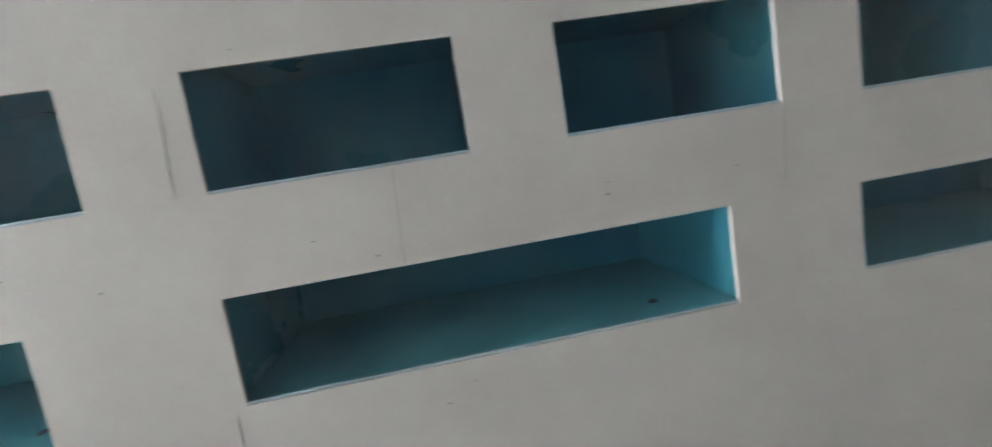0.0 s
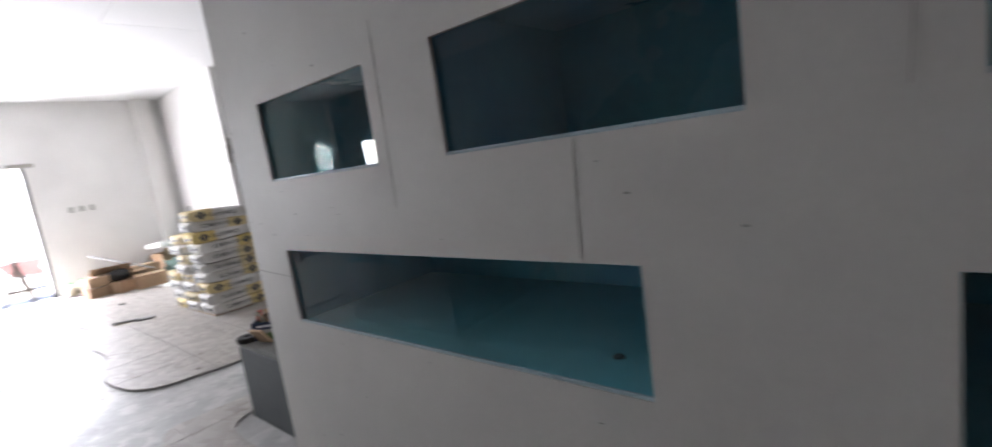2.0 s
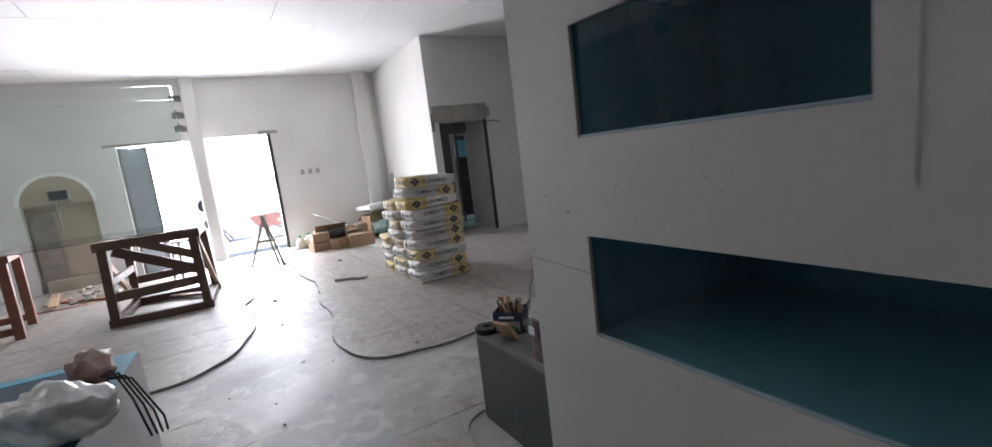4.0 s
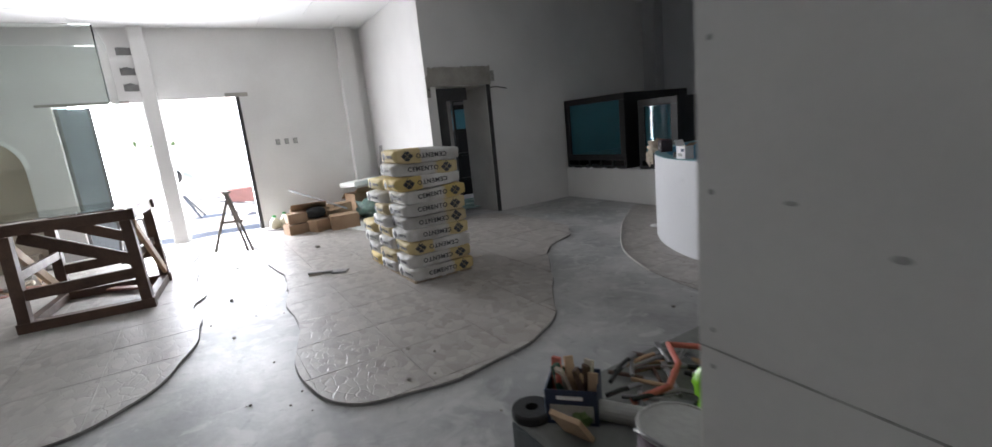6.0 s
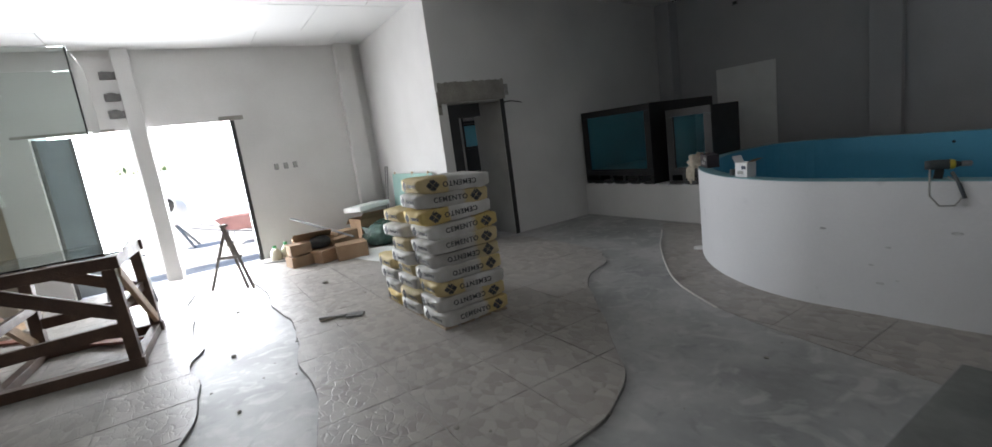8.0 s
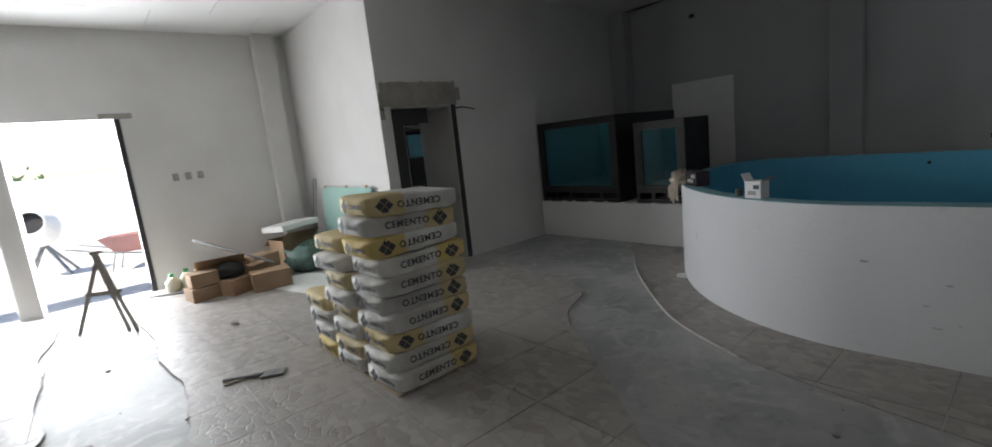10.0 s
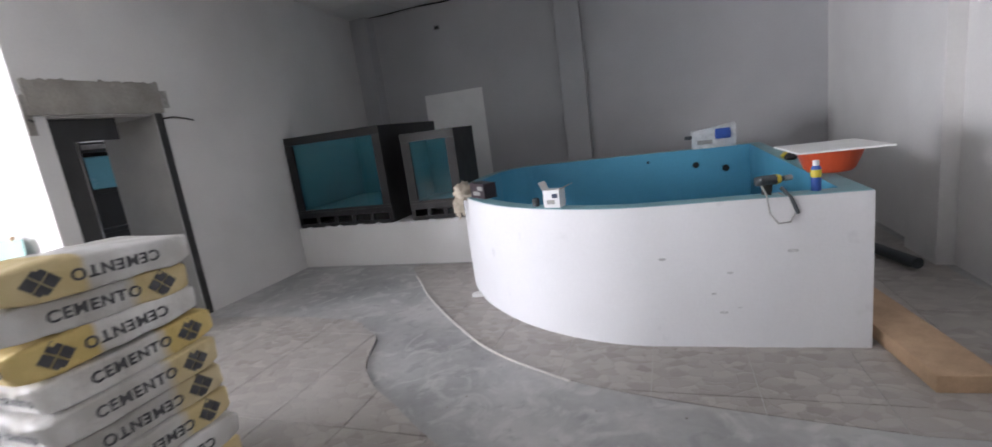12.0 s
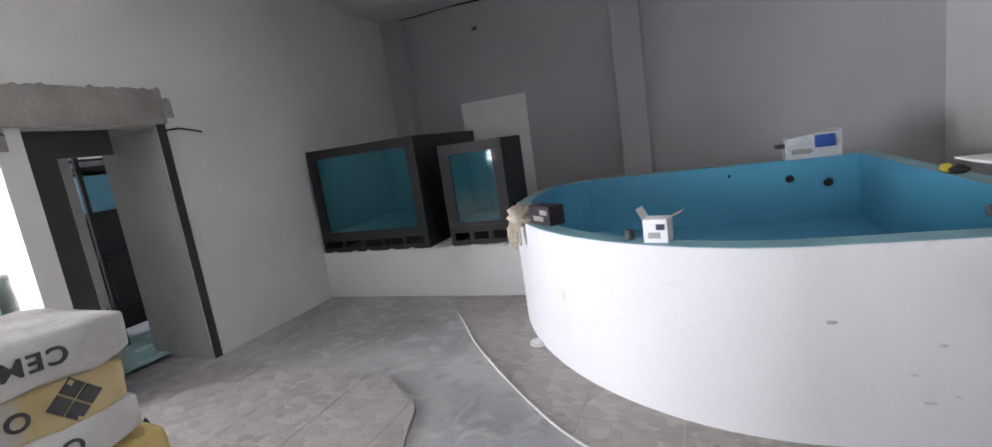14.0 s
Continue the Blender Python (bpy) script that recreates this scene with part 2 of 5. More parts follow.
M_TANKGLASS = glass_mat("teal_tank_glass", (0.72, 0.95, 0.97))
M_TANKGLASS.node_tree.nodes["Principled BSDF"].inputs["IOR"].default_value = 1.33
M_GLASSGREEN = glass_mat("green_glass", (0.55, 0.85, 0.75))
M_SILICONE = mat("silicone_bead", (0.35, 0.45, 0.5), 0.4, var=0.08, scale=10)
M_MARK = mat("plaster_scuff", (0.38, 0.37, 0.35), 0.9, var=0.2, scale=30)
M_GROUND = mat("bright_yard", (0.60, 0.58, 0.54), 0.9, var=0.12, scale=0.6, fine=20, bump=0.3)
M_YARDWALL = mat("yard_wall_render", (0.8, 0.79, 0.76), 0.85, var=0.08, scale=1, fine=30)
M_LEAF = mat("hedge_leaf", (0.11, 0.19, 0.06), 0.6, var=0.3, scale=5, fine=20)
M_RUBBER = mat("black_rubber", (0.02, 0.02, 0.02), 0.8, var=0.1)


# ---- mesh helpers ----
def put(name, bm, material, parent=None, label="", smooth=False):
    me = bpy.data.meshes.new(name)
    bmesh.ops.recalc_face_normals(bm, faces=bm.faces)
    bm.to_mesh(me)
    bm.free()
    for mm in (material if isinstance(material, (list, tuple)) else [material]):
        me.materials.append(mm)
    if smooth:
        for p in me.polygons:
            p.use_smooth = True
    ob = new(name, me)
    if parent is not None:
        ob.parent = parent
    if label:
        tagged(ob, label)
    return ob


def part(name, bm, material, parent, label="", smooth=False):
    return put(name, bm, material, parent, label, smooth)


def thing(name, label, category, m=None, group=""):
    o = new(name)
    o.empty_display_size = 0.1
    if m is not None:
        o.matrix_world = m
    return tagged(o, label, category, group)


def box(x0, y0, z0, x1, y1, z1, bevel=0.0, bm=None, m=None):
    bm = bm or bmesh.new()
    r = bmesh.ops.create_cube(bm, size=1)
    t = Matrix.LocRotScale(((x0 + x1) / 2, (y0 + y1) / 2, (z0 + z1) / 2), None, (abs(x1 - x0), abs(y1 - y0), abs(z1 - z0)))
    bmesh.ops.transform(bm, matrix=(m @ t if m else t), verts=r["verts"])
    if bevel:
        es = {e for v in r["verts"] for e in v.link_edges}
        bmesh.ops.bevel(bm, geom=list(es), offset=bevel, segments=2, affect="EDGES", profile=0.6)
    return bm


def lathe(profile, n=24, bm=None, m=None):
    """Turned shape from (radius, height) pairs."""
    bm = bm or bmesh.new()
    rings = []
    for r, z in profile:
        if r < 1e-5:
            rings.append([bm.verts.new((0, 0, z))])
        else:
            rings.append([bm.verts.new((r * math.cos(2 * math.pi * i / n), r * math.sin(2 * math.pi * i / n), z)) for i in range(n)])
    for a, b in zip(rings, rings[1:]):
        for i in range(n):
            j = (i + 1) % n
            if len(a) == 1 and len(b) == 1:
                continue
            if len(a) == 1:
                bm.faces.new((a[0], b[i], b[j]))
            elif len(b) == 1:
                bm.faces.new((a[i], a[j], b[0]))
            else:
                bm.faces.new((a[i], a[j], b[j], b[i]))
    if m is not None:
        bmesh.ops.transform(bm, matrix=m, verts=[v for r in rings for v in r])
    return bm


def tube(points, r, n=8, bm=None):
    """A round bar along points."""
    bm = bm or bmesh.new()
    pts = [Vector(p) for p in points]
    rings = []
    for i, p in enumerate(pts):
        d = (pts[min(i + 1, len(pts) - 1)] - pts[max(i - 1, 0)]).normalized()
        q = d.to_track_quat("Z", "Y").to_matrix()
        rings.append([bm.verts.new(p + q @ Vector((r * math.cos(2 * math.pi * k / n), r * math.sin(2 * math.pi * k / n), 0))) for k in range(n)])
    for a, b in zip(rings, rings[1:]):
        for k in range(n):
            bm.faces.new((a[k], a[(k + 1) % n], b[(k + 1) % n], b[k]))
    bm.faces.new(rings[0][::-1])
    bm.faces.new(rings[-1])
    return bm


def beam(a, b, w, h, bm=None, bevel=0.004):
    """A squared timber from a to b."""
    a, b = Vector(a), Vector(b)
    q = (b - a).to_track_quat("X", "Z").to_matrix().to_4x4()
    return box(0, -w / 2, -h / 2, (b - a).length, w / 2, h / 2, bevel, bm, Matrix.Translation(a) @ q)


def spline(ctrl, closed=True, steps=8):
    """Catmull-Rom through 2D control points."""
    out, n = [], len(ctrl)
    for i in range(n if closed else n - 1):
        g = lambda k: Vector(ctrl[k % n] if closed else ctrl[min(max(k, 0), n - 1)])
        p0, p1, p2, p3 = g(i - 1), g(i), g(i + 1), g(i + 2)
        for s in range(steps):
            t = s / steps
            out.append(0.5 * (2 * p1 + (p2 - p0) * t + (2 * p0 - 5 * p1 + 4 * p2 - p3) * t * t + (3 * p1 - p0 - 3 * p2 + p3) * t ** 3))
    if not closed:
        out.append(Vector(ctrl[-1]))
    return out


def wall(name, axis, at, thick, u0, u1, z0, z1, holes, material, label):
    """A wall in the plane axis = at, thick towards +axis, with rectangular openings (u0, u1, z0, z1) through it."""
    us = sorted({u0, u1, *[h[0] for h in holes], *[h[1] for h in holes]})
    zs = sorted({z0, z1, *[h[2] for h in holes], *[h[3] for h in holes]})
    bm = bmesh.new()
    P = (lambda d, u, z: (at + d, u, z)) if axis == "x" else (lambda d, u, z: (u, at + d, z))

    def solid(i, k):
        if not (0 <= i < len(us) - 1 and 0 <= k < len(zs) - 1):
            return False
        u, z = (us[i] + us[i + 1]) / 2, (zs[k] + zs[k + 1]) / 2
        return not any(h[0] < u < h[1] and h[2] < z < h[3] for h in holes)
    q = lambda *c: bm.faces.new([bm.verts.new(v) for v in c])
    for i in range(len(us) - 1):
        for k in range(len(zs) - 1):
            if not solid(i, k):
                continue
            a, b, c, d = us[i], us[i + 1], zs[k], zs[k + 1]
            for off in (0, thick):
                q(P(off, a, c), P(off, b, c), P(off, b, d), P(off, a, d))
            if not solid(i - 1, k):
                q(P(0, a, c), P(thick, a, c), P(thick, a, d), P(0, a, d))
            if not solid(i + 1, k):
                q(P(0, b, c), P(thick, b, c), P(thick, b, d), P(0, b, d))
            if not solid(i, k - 1):
                q(P(0, a, c), P(thick, a, c), P(thick, b, c), P(0, b, c))
            if not solid(i, k + 1):
                q(P(0, a, d), P(thick, a, d), P(thick, b, d), P(0, b, d))
    bmesh.ops.remove_doubles(bm, verts=bm.verts, dist=1e-4)
    return tagged(put(name, bm, material), label, "wall", kind="structure")


def poly_prism(pts, z0, z1, bm=None):
    bm = bm or bmesh.new()
    lo = [bm.verts.new((p[0], p[1], z0)) for p in pts]
    hi = [bm.verts.new((p[0], p[1], z1)) for p in pts]
    bm.faces.new(hi)
    bm.faces.new(lo[::-1])
    for i in range(len(pts)):
        j = (i + 1) % len(pts)
        bm.faces.new((lo[i], lo[j], hi[j], hi[i]))
    return bm


def blob(size, lumps, seed, n=3):
    """A crumpled soft lump, flat underneath."""
    bm = bmesh.new()
    bmesh.ops.create_icosphere(bm, subdivisions=n, radius=1)
    for v in bm.verts:
        k = 1 + lumps * noise.noise(v.co * 2.2 + Vector((seed, 0, 0))) + lumps * 0.5 * noise.noise(v.co * 6 + Vector((0, seed, 0)))
        v.co = Vector((v.co.x * size[0] * k, v.co.y * size[1] * k, max(0.0, (v.co.z * 0.6 + 0.45)) * size[2] * k))
    return bm


# ---- structure ----
g = poly_prism([(-400, -400), (400, -400), (400, 400), (-400, 400)], -0.5, -0.12)
tagged(put("ground", g, M_GROUND), "sunlit pale bare ground of the yard", "ground", kind="structure")
floor = tagged(put("floor", box(-13.6, -4.6, -0.1, 3.4, 9.9, 0), M_FLOOR), "grey polished cement screed with stains and dust", "floor", kind="structure")

UP = (1.447, 1.782)
WINDOWS = [(-3.235, -2.46, *UP), (-2.132, -1.332, *UP), (-1.015, -0.273, *UP), (0.025, 0.727, *UP), (1.015, 1.78, *UP),
           (-3.235, -1.567, 0.802, 1.138), (-1.043, 0.52, 0.826, 1.151), (0.985, 2.5, 0.85, 1.15)]
WY = 1.905
panel_wall = wall("wall_tanks", "y", WY, 0.014, -3.566, 3.2, 0, 3.75, WINDOWS, M_PANEL, "off-white painted wall pierced by aquarium windows")
wall("wall_tanks_end", "x", -3.5655, 0.1, WY + 0.0145, 3.55, 0, 3.75, [], M_PANEL, "plain off-white end wall of the tank room")
wall("wall_east_niche", "y", 3.43, 0.12, -3.54, 3.2, 0, 3.75, [], M_WALL, "plain white wall behind the tank room")
wall("wall_east_pool", "x", -3.33, 0.15, 3.55, 9.7, 0, 3.75, [], M_WALL, "white plastered wall beside the pool")
wall("wall_north", "y", 9.7, 0.15, -10.45, -3.18, 0, 3.85, [], M_GREYWALL, "plastered back wall behind the pool, grey deepened for the dim corner")
wall("wall_inner", "x", -10.05, 0.12, 4.4, 6.5, 0, 3.8, [(4.55, 5.43, -0.01, 2.05)], M_WALL, "white plastered wall with a rough doorway")
bend = [(-9.93 - 0.37 * (k / 24) ** 1.35, 6.5 + 3.2 * k / 24) for k in range(25)]
rear = put("wall_inner_rear", poly_prism([(-10.05, 6.5)] + bend + [(-10.42, 9.7)], 0, 3.8), M_WALL)
rear.data.shade_smooth()
rear.data.set_sharp_from_angle(angle=radians(30))
tagged(rear, "white plastered wall behind the black tanks", "wall", kind="structure")
wall("wall_lit", "y", 4.4, 0.12, -12.7, -10.05, 0, 3.8, [], M_WALL, "white plastered wall catching the door light")
DOORS = [(1.02, 2.16, -0.01, 2.32), (-0.32, 0.78, -0.01, 2.30), (-1.72, -0.78, -0.01, 1.45)]
west = wall("wall_west", "x", -12.85, 0.15, -4.6, 4.52, 0, 3.8, DOORS, M_WALL, "white plastered wall with two open doorways")
# Slit added for the south fill lamp, in a wall out of view.
SOUTH_SLIT = (-11.4, -11.05, 0.9, 2.2)
wall("wall_south", "y", -4.6, 0.15, -12.85, 3.35, 0, 3.8, [SOUTH_SLIT], M_DARK_UNSEEN, "unseen wall darkened against bounce light, with an added slit opening")
wall("wall_east", "x", 3.2, 0.15, -4.6, 3.55, 0, 3.8, [], M_DARK_UNSEEN, "unseen wall darkened against bounce light")

# arch over the third doorway in the west wall
cy, rad = -1.25, 0.47
arc = [(cy - rad * math.cos(math.pi * i / 18), 1.45 + rad * math.sin(math.pi * i / 18)) for i in range(19)]
bm = bmesh.new()
for (a, b), (c, d) in zip(arc, arc[1:]):
    m4 = 0.06
    pa, pb = Vector((a - cy, b - 1.45)), Vector((c - cy, d - 1.45))
    oa, ob_ = pa * (1 + m4 / rad), pb * (1 + m4 / rad)
    f = [(pa, pb, ob_, oa)]
    for x in (-12.70, -12.68):
        bm.faces.new([bm.verts.new((x, cy + p.x, 1.45 + p.y)) for p in f[0]])
    bm.faces.new([bm.verts.new(v) for v in ((-12.7, cy + pa.x, 1.45 + pa.y), (-12.7, cy + pb.x, 1.45 + pb.y), (-12.68, cy + pb.x, 1.45 + pb.y), (-12.68, cy + pa.x, 1.45 + pa.y))])
    bm.faces.new([bm.verts.new(v) for v in ((-12.7, cy + oa.x, 1.45 + oa.y), (-12.7, cy + ob_.x, 1.45 + ob_.y), (-12.68, cy + ob_.x, 1.45 + ob_.y), (-12.68, cy + oa.x, 1.45 + oa.y))])
arch = tagged(put("trim_arch", bm, M_STYRO), "pale arched moulding over a niche", "arch", kind="structure")
bm = poly_prism(arc, 0, 0.006)
bmesh.ops.transform(bm, matrix=Matrix(((0, 0, 1, -12.7), (1, 0, 0, 0), (0, 1, 0, 0), (0, 0, 0, 1))), verts=bm.verts)
M_NICHE = mat("beige_niche", (0.46, 0.40, 0.32), 0.85, var=0.1, scale=2)
tagged(put("wall_niche_top", bm, M_NICHE), "beige rounded head of the niche", "wall", kind="structure")
tagged(put("wall_niche_back", box(-13.0, -1.8, 0, -12.87, -0.7, 1.5), M_NICHE), "beige back of the arched niche", "wall", kind="structure")

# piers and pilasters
# The two pilasters at the back take the wall's deepened grey.
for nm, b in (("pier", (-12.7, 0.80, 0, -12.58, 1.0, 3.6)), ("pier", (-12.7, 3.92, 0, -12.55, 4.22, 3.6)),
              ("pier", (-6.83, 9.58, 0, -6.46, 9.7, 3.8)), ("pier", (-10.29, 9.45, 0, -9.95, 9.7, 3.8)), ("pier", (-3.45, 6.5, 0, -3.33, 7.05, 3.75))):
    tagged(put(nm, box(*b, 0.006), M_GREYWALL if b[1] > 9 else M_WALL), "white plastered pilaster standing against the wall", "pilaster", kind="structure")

# ceiling of gypsum boards
bm = bmesh.new()
zc = lambda x, y: 3.42 + 0.02 * (x + 12.7) + 0.008 * y
random.seed(4)
for i in range(14):
    for j in range(13):
        x0, y0 = -13.0 + i * 1.22 + 0.0, -4.7 + j * 1.22 - (0.6 if i % 2 else 0)
        x1, y1, zz = x0 + 1.211, y0 + 1.211, random.uniform(-0.002, 0.002)
        vs = [bm.verts.new((x, y, zc(x, y) + zz + h)) for h in (0, 0.012) for x, y in ((x0, y0), (x1, y0), (x1, y1), (x0, y1))]
        bm.faces.new(vs[3::-1])
        for k in range(4):
            bm.faces.new((vs[k], vs[(k + 1) % 4], vs[4 + (k + 1) % 4], vs[4 + k]))
vs = [bm.verts.new((x, y, zc(x, y) + h)) for h in (0.014, 0.1) for x, y in ((-13.1, -5), (3.6, -5), (3.6, 10.2), (-13.1, 10.2))]
bm.faces.new(vs[:4])
bm.faces.new(vs[4:])
tagged(put("ceiling", bm, M_CEIL), "white gypsum board ceiling with fine open joints", "ceiling", kind="structure")
# ceiling lights over the near part of the room
M_LED = bpy.data.materials.new("led_disc")
M_LED.use_nodes = True
_b = M_LED.node_tree.nodes["Principled BSDF"]
_b.inputs["Emission Color"].default_value, _b.inputs["Emission Strength"].default_value = (1, 0.98, 0.95, 1), 5
for x, y in ((-6.2, -1.2), (-4.8, -1.2), (-6.2, -2.6), (-4.0, -2.8)):
    t = thing("ceiling_light", "round white recessed ceiling light, lit", "ceiling light", pose(x, y, zc(x, y) - 0.035), "ceiling lights")
    part("frame", lathe([(0.1, 0), (0.12, 0), (0.12, 0.03), (0.1, 0.03), (0.1, 0)], 24), M_STYRO, t)
    part("diffuser", lathe([(0, 0.004), (0.1, 0.004), (0.1, 0.02), (0, 0.02)], 24), M_LED, t)

# tanks behind the wall: one open-fronted blue basin and one pane to each window
for i, (a, b, c, d) in enumerate(WINDOWS):
    w = tagged(new("window_%d" % (i + 1)), "fixed aquarium window, empty blue tank behind", "window", "aquarium windows", "structure")
    lo, hi, dep = c - 0.015, d + (0.10 if c > 1.3 else 0.08), (0.75 if c > 1.3 else 0.85)
    y0, y1 = WY + 0.026, WY + 0.026 + dep
    bm = bmesh.new()
    for f in (((a - .05, y1, lo), (b + .05, y1, lo), (b + .05, y1, hi), (a - .05, y1, hi)), ((a - .05, y0, lo), (a - .05, y1, lo), (a - .05, y1, hi), (a - .05, y0, hi)),
              ((b + .05, y0, lo), (b + .05, y1, lo), (b + .05, y1, hi), (b + .05, y0, hi)), ((a - .05, y0, hi), (b + .05, y0, hi), (b + .05, y1, hi), (a - .05, y1, hi))):
        bm.faces.new([bm.verts.new(v) for v in f])
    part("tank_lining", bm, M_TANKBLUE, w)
    part("tank_floor", box(a - .05, y0, lo - 0.02, b + .05, y1, lo), M_TANKFLOOR_LIT, w)
    pane = part("pane", box(a - 0.01, WY + 0.015, c - 0.01, b + 0.01, WY + 0.023, d + 0.01), M_TANKGLASS, w)
    pane.visible_shadow = False
    part("silicone_bead", box(a, WY + 0.003, c, b, WY + 0.014, c + 0.01, 0.003), M_SILICONE, w)
    if c < 1.3:
        part("drain", lathe([(0, 0.006), (0.015, 0.006), (0.019, 0), (0, 0)], 16, m=Matrix.Translation((b - 0.2, y0 + 0.2, lo))), M_GREYPAINT, w)
# scuffs and hairline cracks on the tank wall
random.seed(8)
for x, z0, z1 in ((-0.52, 1.155, 1.44), (-1.1, 1.45, 1.75), (-1.09, 0.3, 0.8), (-2.4, 1.3, 1.9), (-1.72, 1.15, 1.44), (0.72, 1.2, 1.44)):
    part("crack", beam((x, WY - 0.0005, z0), (x + 0.015, WY - 0.0005, z1), 0.0015, 0.0018, bevel=0), M_MARK, panel_wall)
part("crack", beam((-3.565, WY - 0.0005, 1.03), (-3.24, WY - 0.0005, 1.015), 0.0018, 0.003, bevel=0), M_MARK, panel_wall)
for z in (0.25, 0.5, 0.75, 1.0, 1.06, 1.27, 1.48, 1.7, 1.9, 2.15, 2.4):
    part("screw_head", lathe([(0, -0.0012), (0.0035, -0.0012), (0.0045, 0.0008), (0, 0.0008)], 10, m=Matrix.Translation((-3.543, WY, z)) @ pose(0, 0, 0, 90)), M_MARK, panel_wall)
part("scuff", lathe([(0, 0), (0.008, 0), (0.006, 0.0015), (0, 0.0015)], 8, m=Matrix.Translation((-3.32, WY + 0.0005, 1.21)) @ pose(0, 0, 0, 90, 0, 0) @ Matrix.Diagonal((1.4, 0.7, 1, 1))), M_MARK, panel_wall)
for i in range(46):
    x, z = random.uniform(-3.5, 1.5), random.choice((random.uniform(0.2, 0.78), random.uniform(1.18, 1.42), random.uniform(1.82, 2.1)))
    s = random.uniform(0.003, 0.007)
    part("scuff", lathe([(0, 0), (s, 0), (s * 0.7, 0.0015), (0, 0.0015)], 7, m=Matrix.Translation((x, WY + 0.0005, z)) @ pose(0, 0, 0, 90, 0, 0) @ Matrix.Diagonal((1.6, 0.6, 1, 1))), M_MARK, panel_wall)

# door trims: raw mortar lintels, dark steel jambs
tr = lambda n, b, m, l: tagged(put(n, b, m), l, "trim", kind="structure")


def ragged(x0, x1, y0, y1, z0, z1, seed):
    bm = bmesh.new()
    n = 60
    ys = [y0 + (y1 - y0) * i / n for i in range(n + 1)]
    top = [z1 + 0.018 * noise.noise(Vector((y * 5, seed, 0))) + 0.022 * noise.noise(Vector((y * 27, seed, 3))) for y in ys]
    for x in (x0, x1):
        for i in range(n):
            bm.faces.new([bm.verts.new(v) for v in ((x, ys[i], z0), (x, ys[i + 1], z0), (x, ys[i + 1], top[i + 1]), (x, ys[i], top[i]))])
    for i in range(n):
        bm.faces.new([bm.verts.new(v) for v in ((x0, ys[i], top[i]), (x0, ys[i + 1], top[i + 1]), (x1, ys[i + 1], top[i + 1]), (x1, ys[i], top[i]))])
        bm.faces.new([bm.verts.new(v) for v in ((x0, ys[i], z0), (x0, ys[i + 1], z0), (x1, ys[i + 1], z0), (x1, ys[i], z0))])
    for y, t in ((y0, top[0]), (y1, top[-1])):
        bm.faces.new([bm.verts.new(v) for v in ((x0, y, z0), (x0, y, t), (x1, y, t), (x1, y, z0))])
    bmesh.ops.remove_doubles(bm, verts=bm.verts, dist=1e-4)
    return bm


tr("trim_lintel", ragged(-10.0, -9.905, 4.44, 5.52, 2.053, 2.33, 1), M_RAW, "rough unpainted mortar lintel above the doorway")
tr("trim_mortar", ragged(-9.93, -9.915, 4.402, 4.46, 1.9, 2.2, 5), M_RAW, "rough mortar patch beside the doorway")
tr("trim_head", box(-10.72, 4.556, 2.028, -9.94, 5.424, 2.0485), M_REVEAL, "grey mortar soffit of the doorway")
tr("trim_flaked", ragged(-9.931, -9.922, 5.525, 5.60, 2.10, 2.26, 8), M_MARK, "flaked plaster beside the lintel")
tr("trim_jamb", box(-9.935, 5.432, 0, -9.915, 5.50, 2.05), M_DARKDOOR, "dark steel door jamb")
# Panel added to darken the head of the opening.
tr("trim_transom", box(-10.06, 4.742, 1.84, -10.02, 5.12, 2.0275), M_DARKDOOR, "dark panel added across the head of the doorway")
tr("trim_jamb", box(-10.06, 4.552, 0, -10.0, 4.74, 2.0275), M_DARKDOOR, "dark steel door jamb")
tr("trim_wire", tube([(-9.925, 5.5, 2.0), (-9.90, 5.6, 2.01), (-9.89, 5.72, 1.99), (-9.9, 5.8, 1.975)], 0.008), M_RUBBER, "cut black cable end sticking out of the wall")
tr("trim_wire", tube([(-9.925, 4.46, 2.0), (-9.9, 4.42, 2.02)], 0.008), M_RUBBER, "cut black cable end sticking out of the wall")
tr("trim_door_frame", box(-12.86, 2.1, 0, -12.69, 2.16, 2.318), M_DARKDOOR, "dark steel frame of the open doorway")
tr("trim_door_lintel", box(-12.72, 1.95, 2.322, -12.685, 2.3, 2.39, 0.004), M_RAW, "rough grey lintel end over the doorway")
tr("trim_door_lintel", box(-12.72, -0.5, 2.302, -12.69, 0.62, 2.34, 0.004), M_RAW, "rough grey lintel over the doorway")
M_PATCH = mat("dark_mortar", (0.2, 0.195, 0.19), 0.9, var=0.2, scale=8)
for z in (3.02, 2.72, 2.48):
    tr("trim_patch", ragged(-12.71, -12.69, 0.6, 0.79, z, z + 0.11, z), M_PATCH, "grey unpainted mortar patch on the wall")
tr("trim_hatch", box(-9.2, 9.69, 0.53, -8.15, 9.697, 2.16, 0.002), M_STYRO, "fresh white rectangle on the back wall")
for y in (2.64, 2.79, 2.94):
    s = thing("switch_box", "small grey electrical box set in the wall", "switch box", pose(-12.7, y, 1.5), "switch boxes")
    part("box_frame", box(-0.002, -0.035, -0.05, 0.008, 0.035, 0.05, 0.002), M_GREYMETAL, s)
    part("box_recess", box(0.006, -0.025, -0.04, 0.0095, 0.025, 0.04), M_LID, s)
s = thing("switch_box", "small dark electrical box high on the back wall", "switch box", pose(-8.8, 9.7, 3.2))
part("box_frame", box(-0.05, -0.008, -0.035, 0.05, 0.002, 0.035, 0.002), M_GREYMETAL, s)
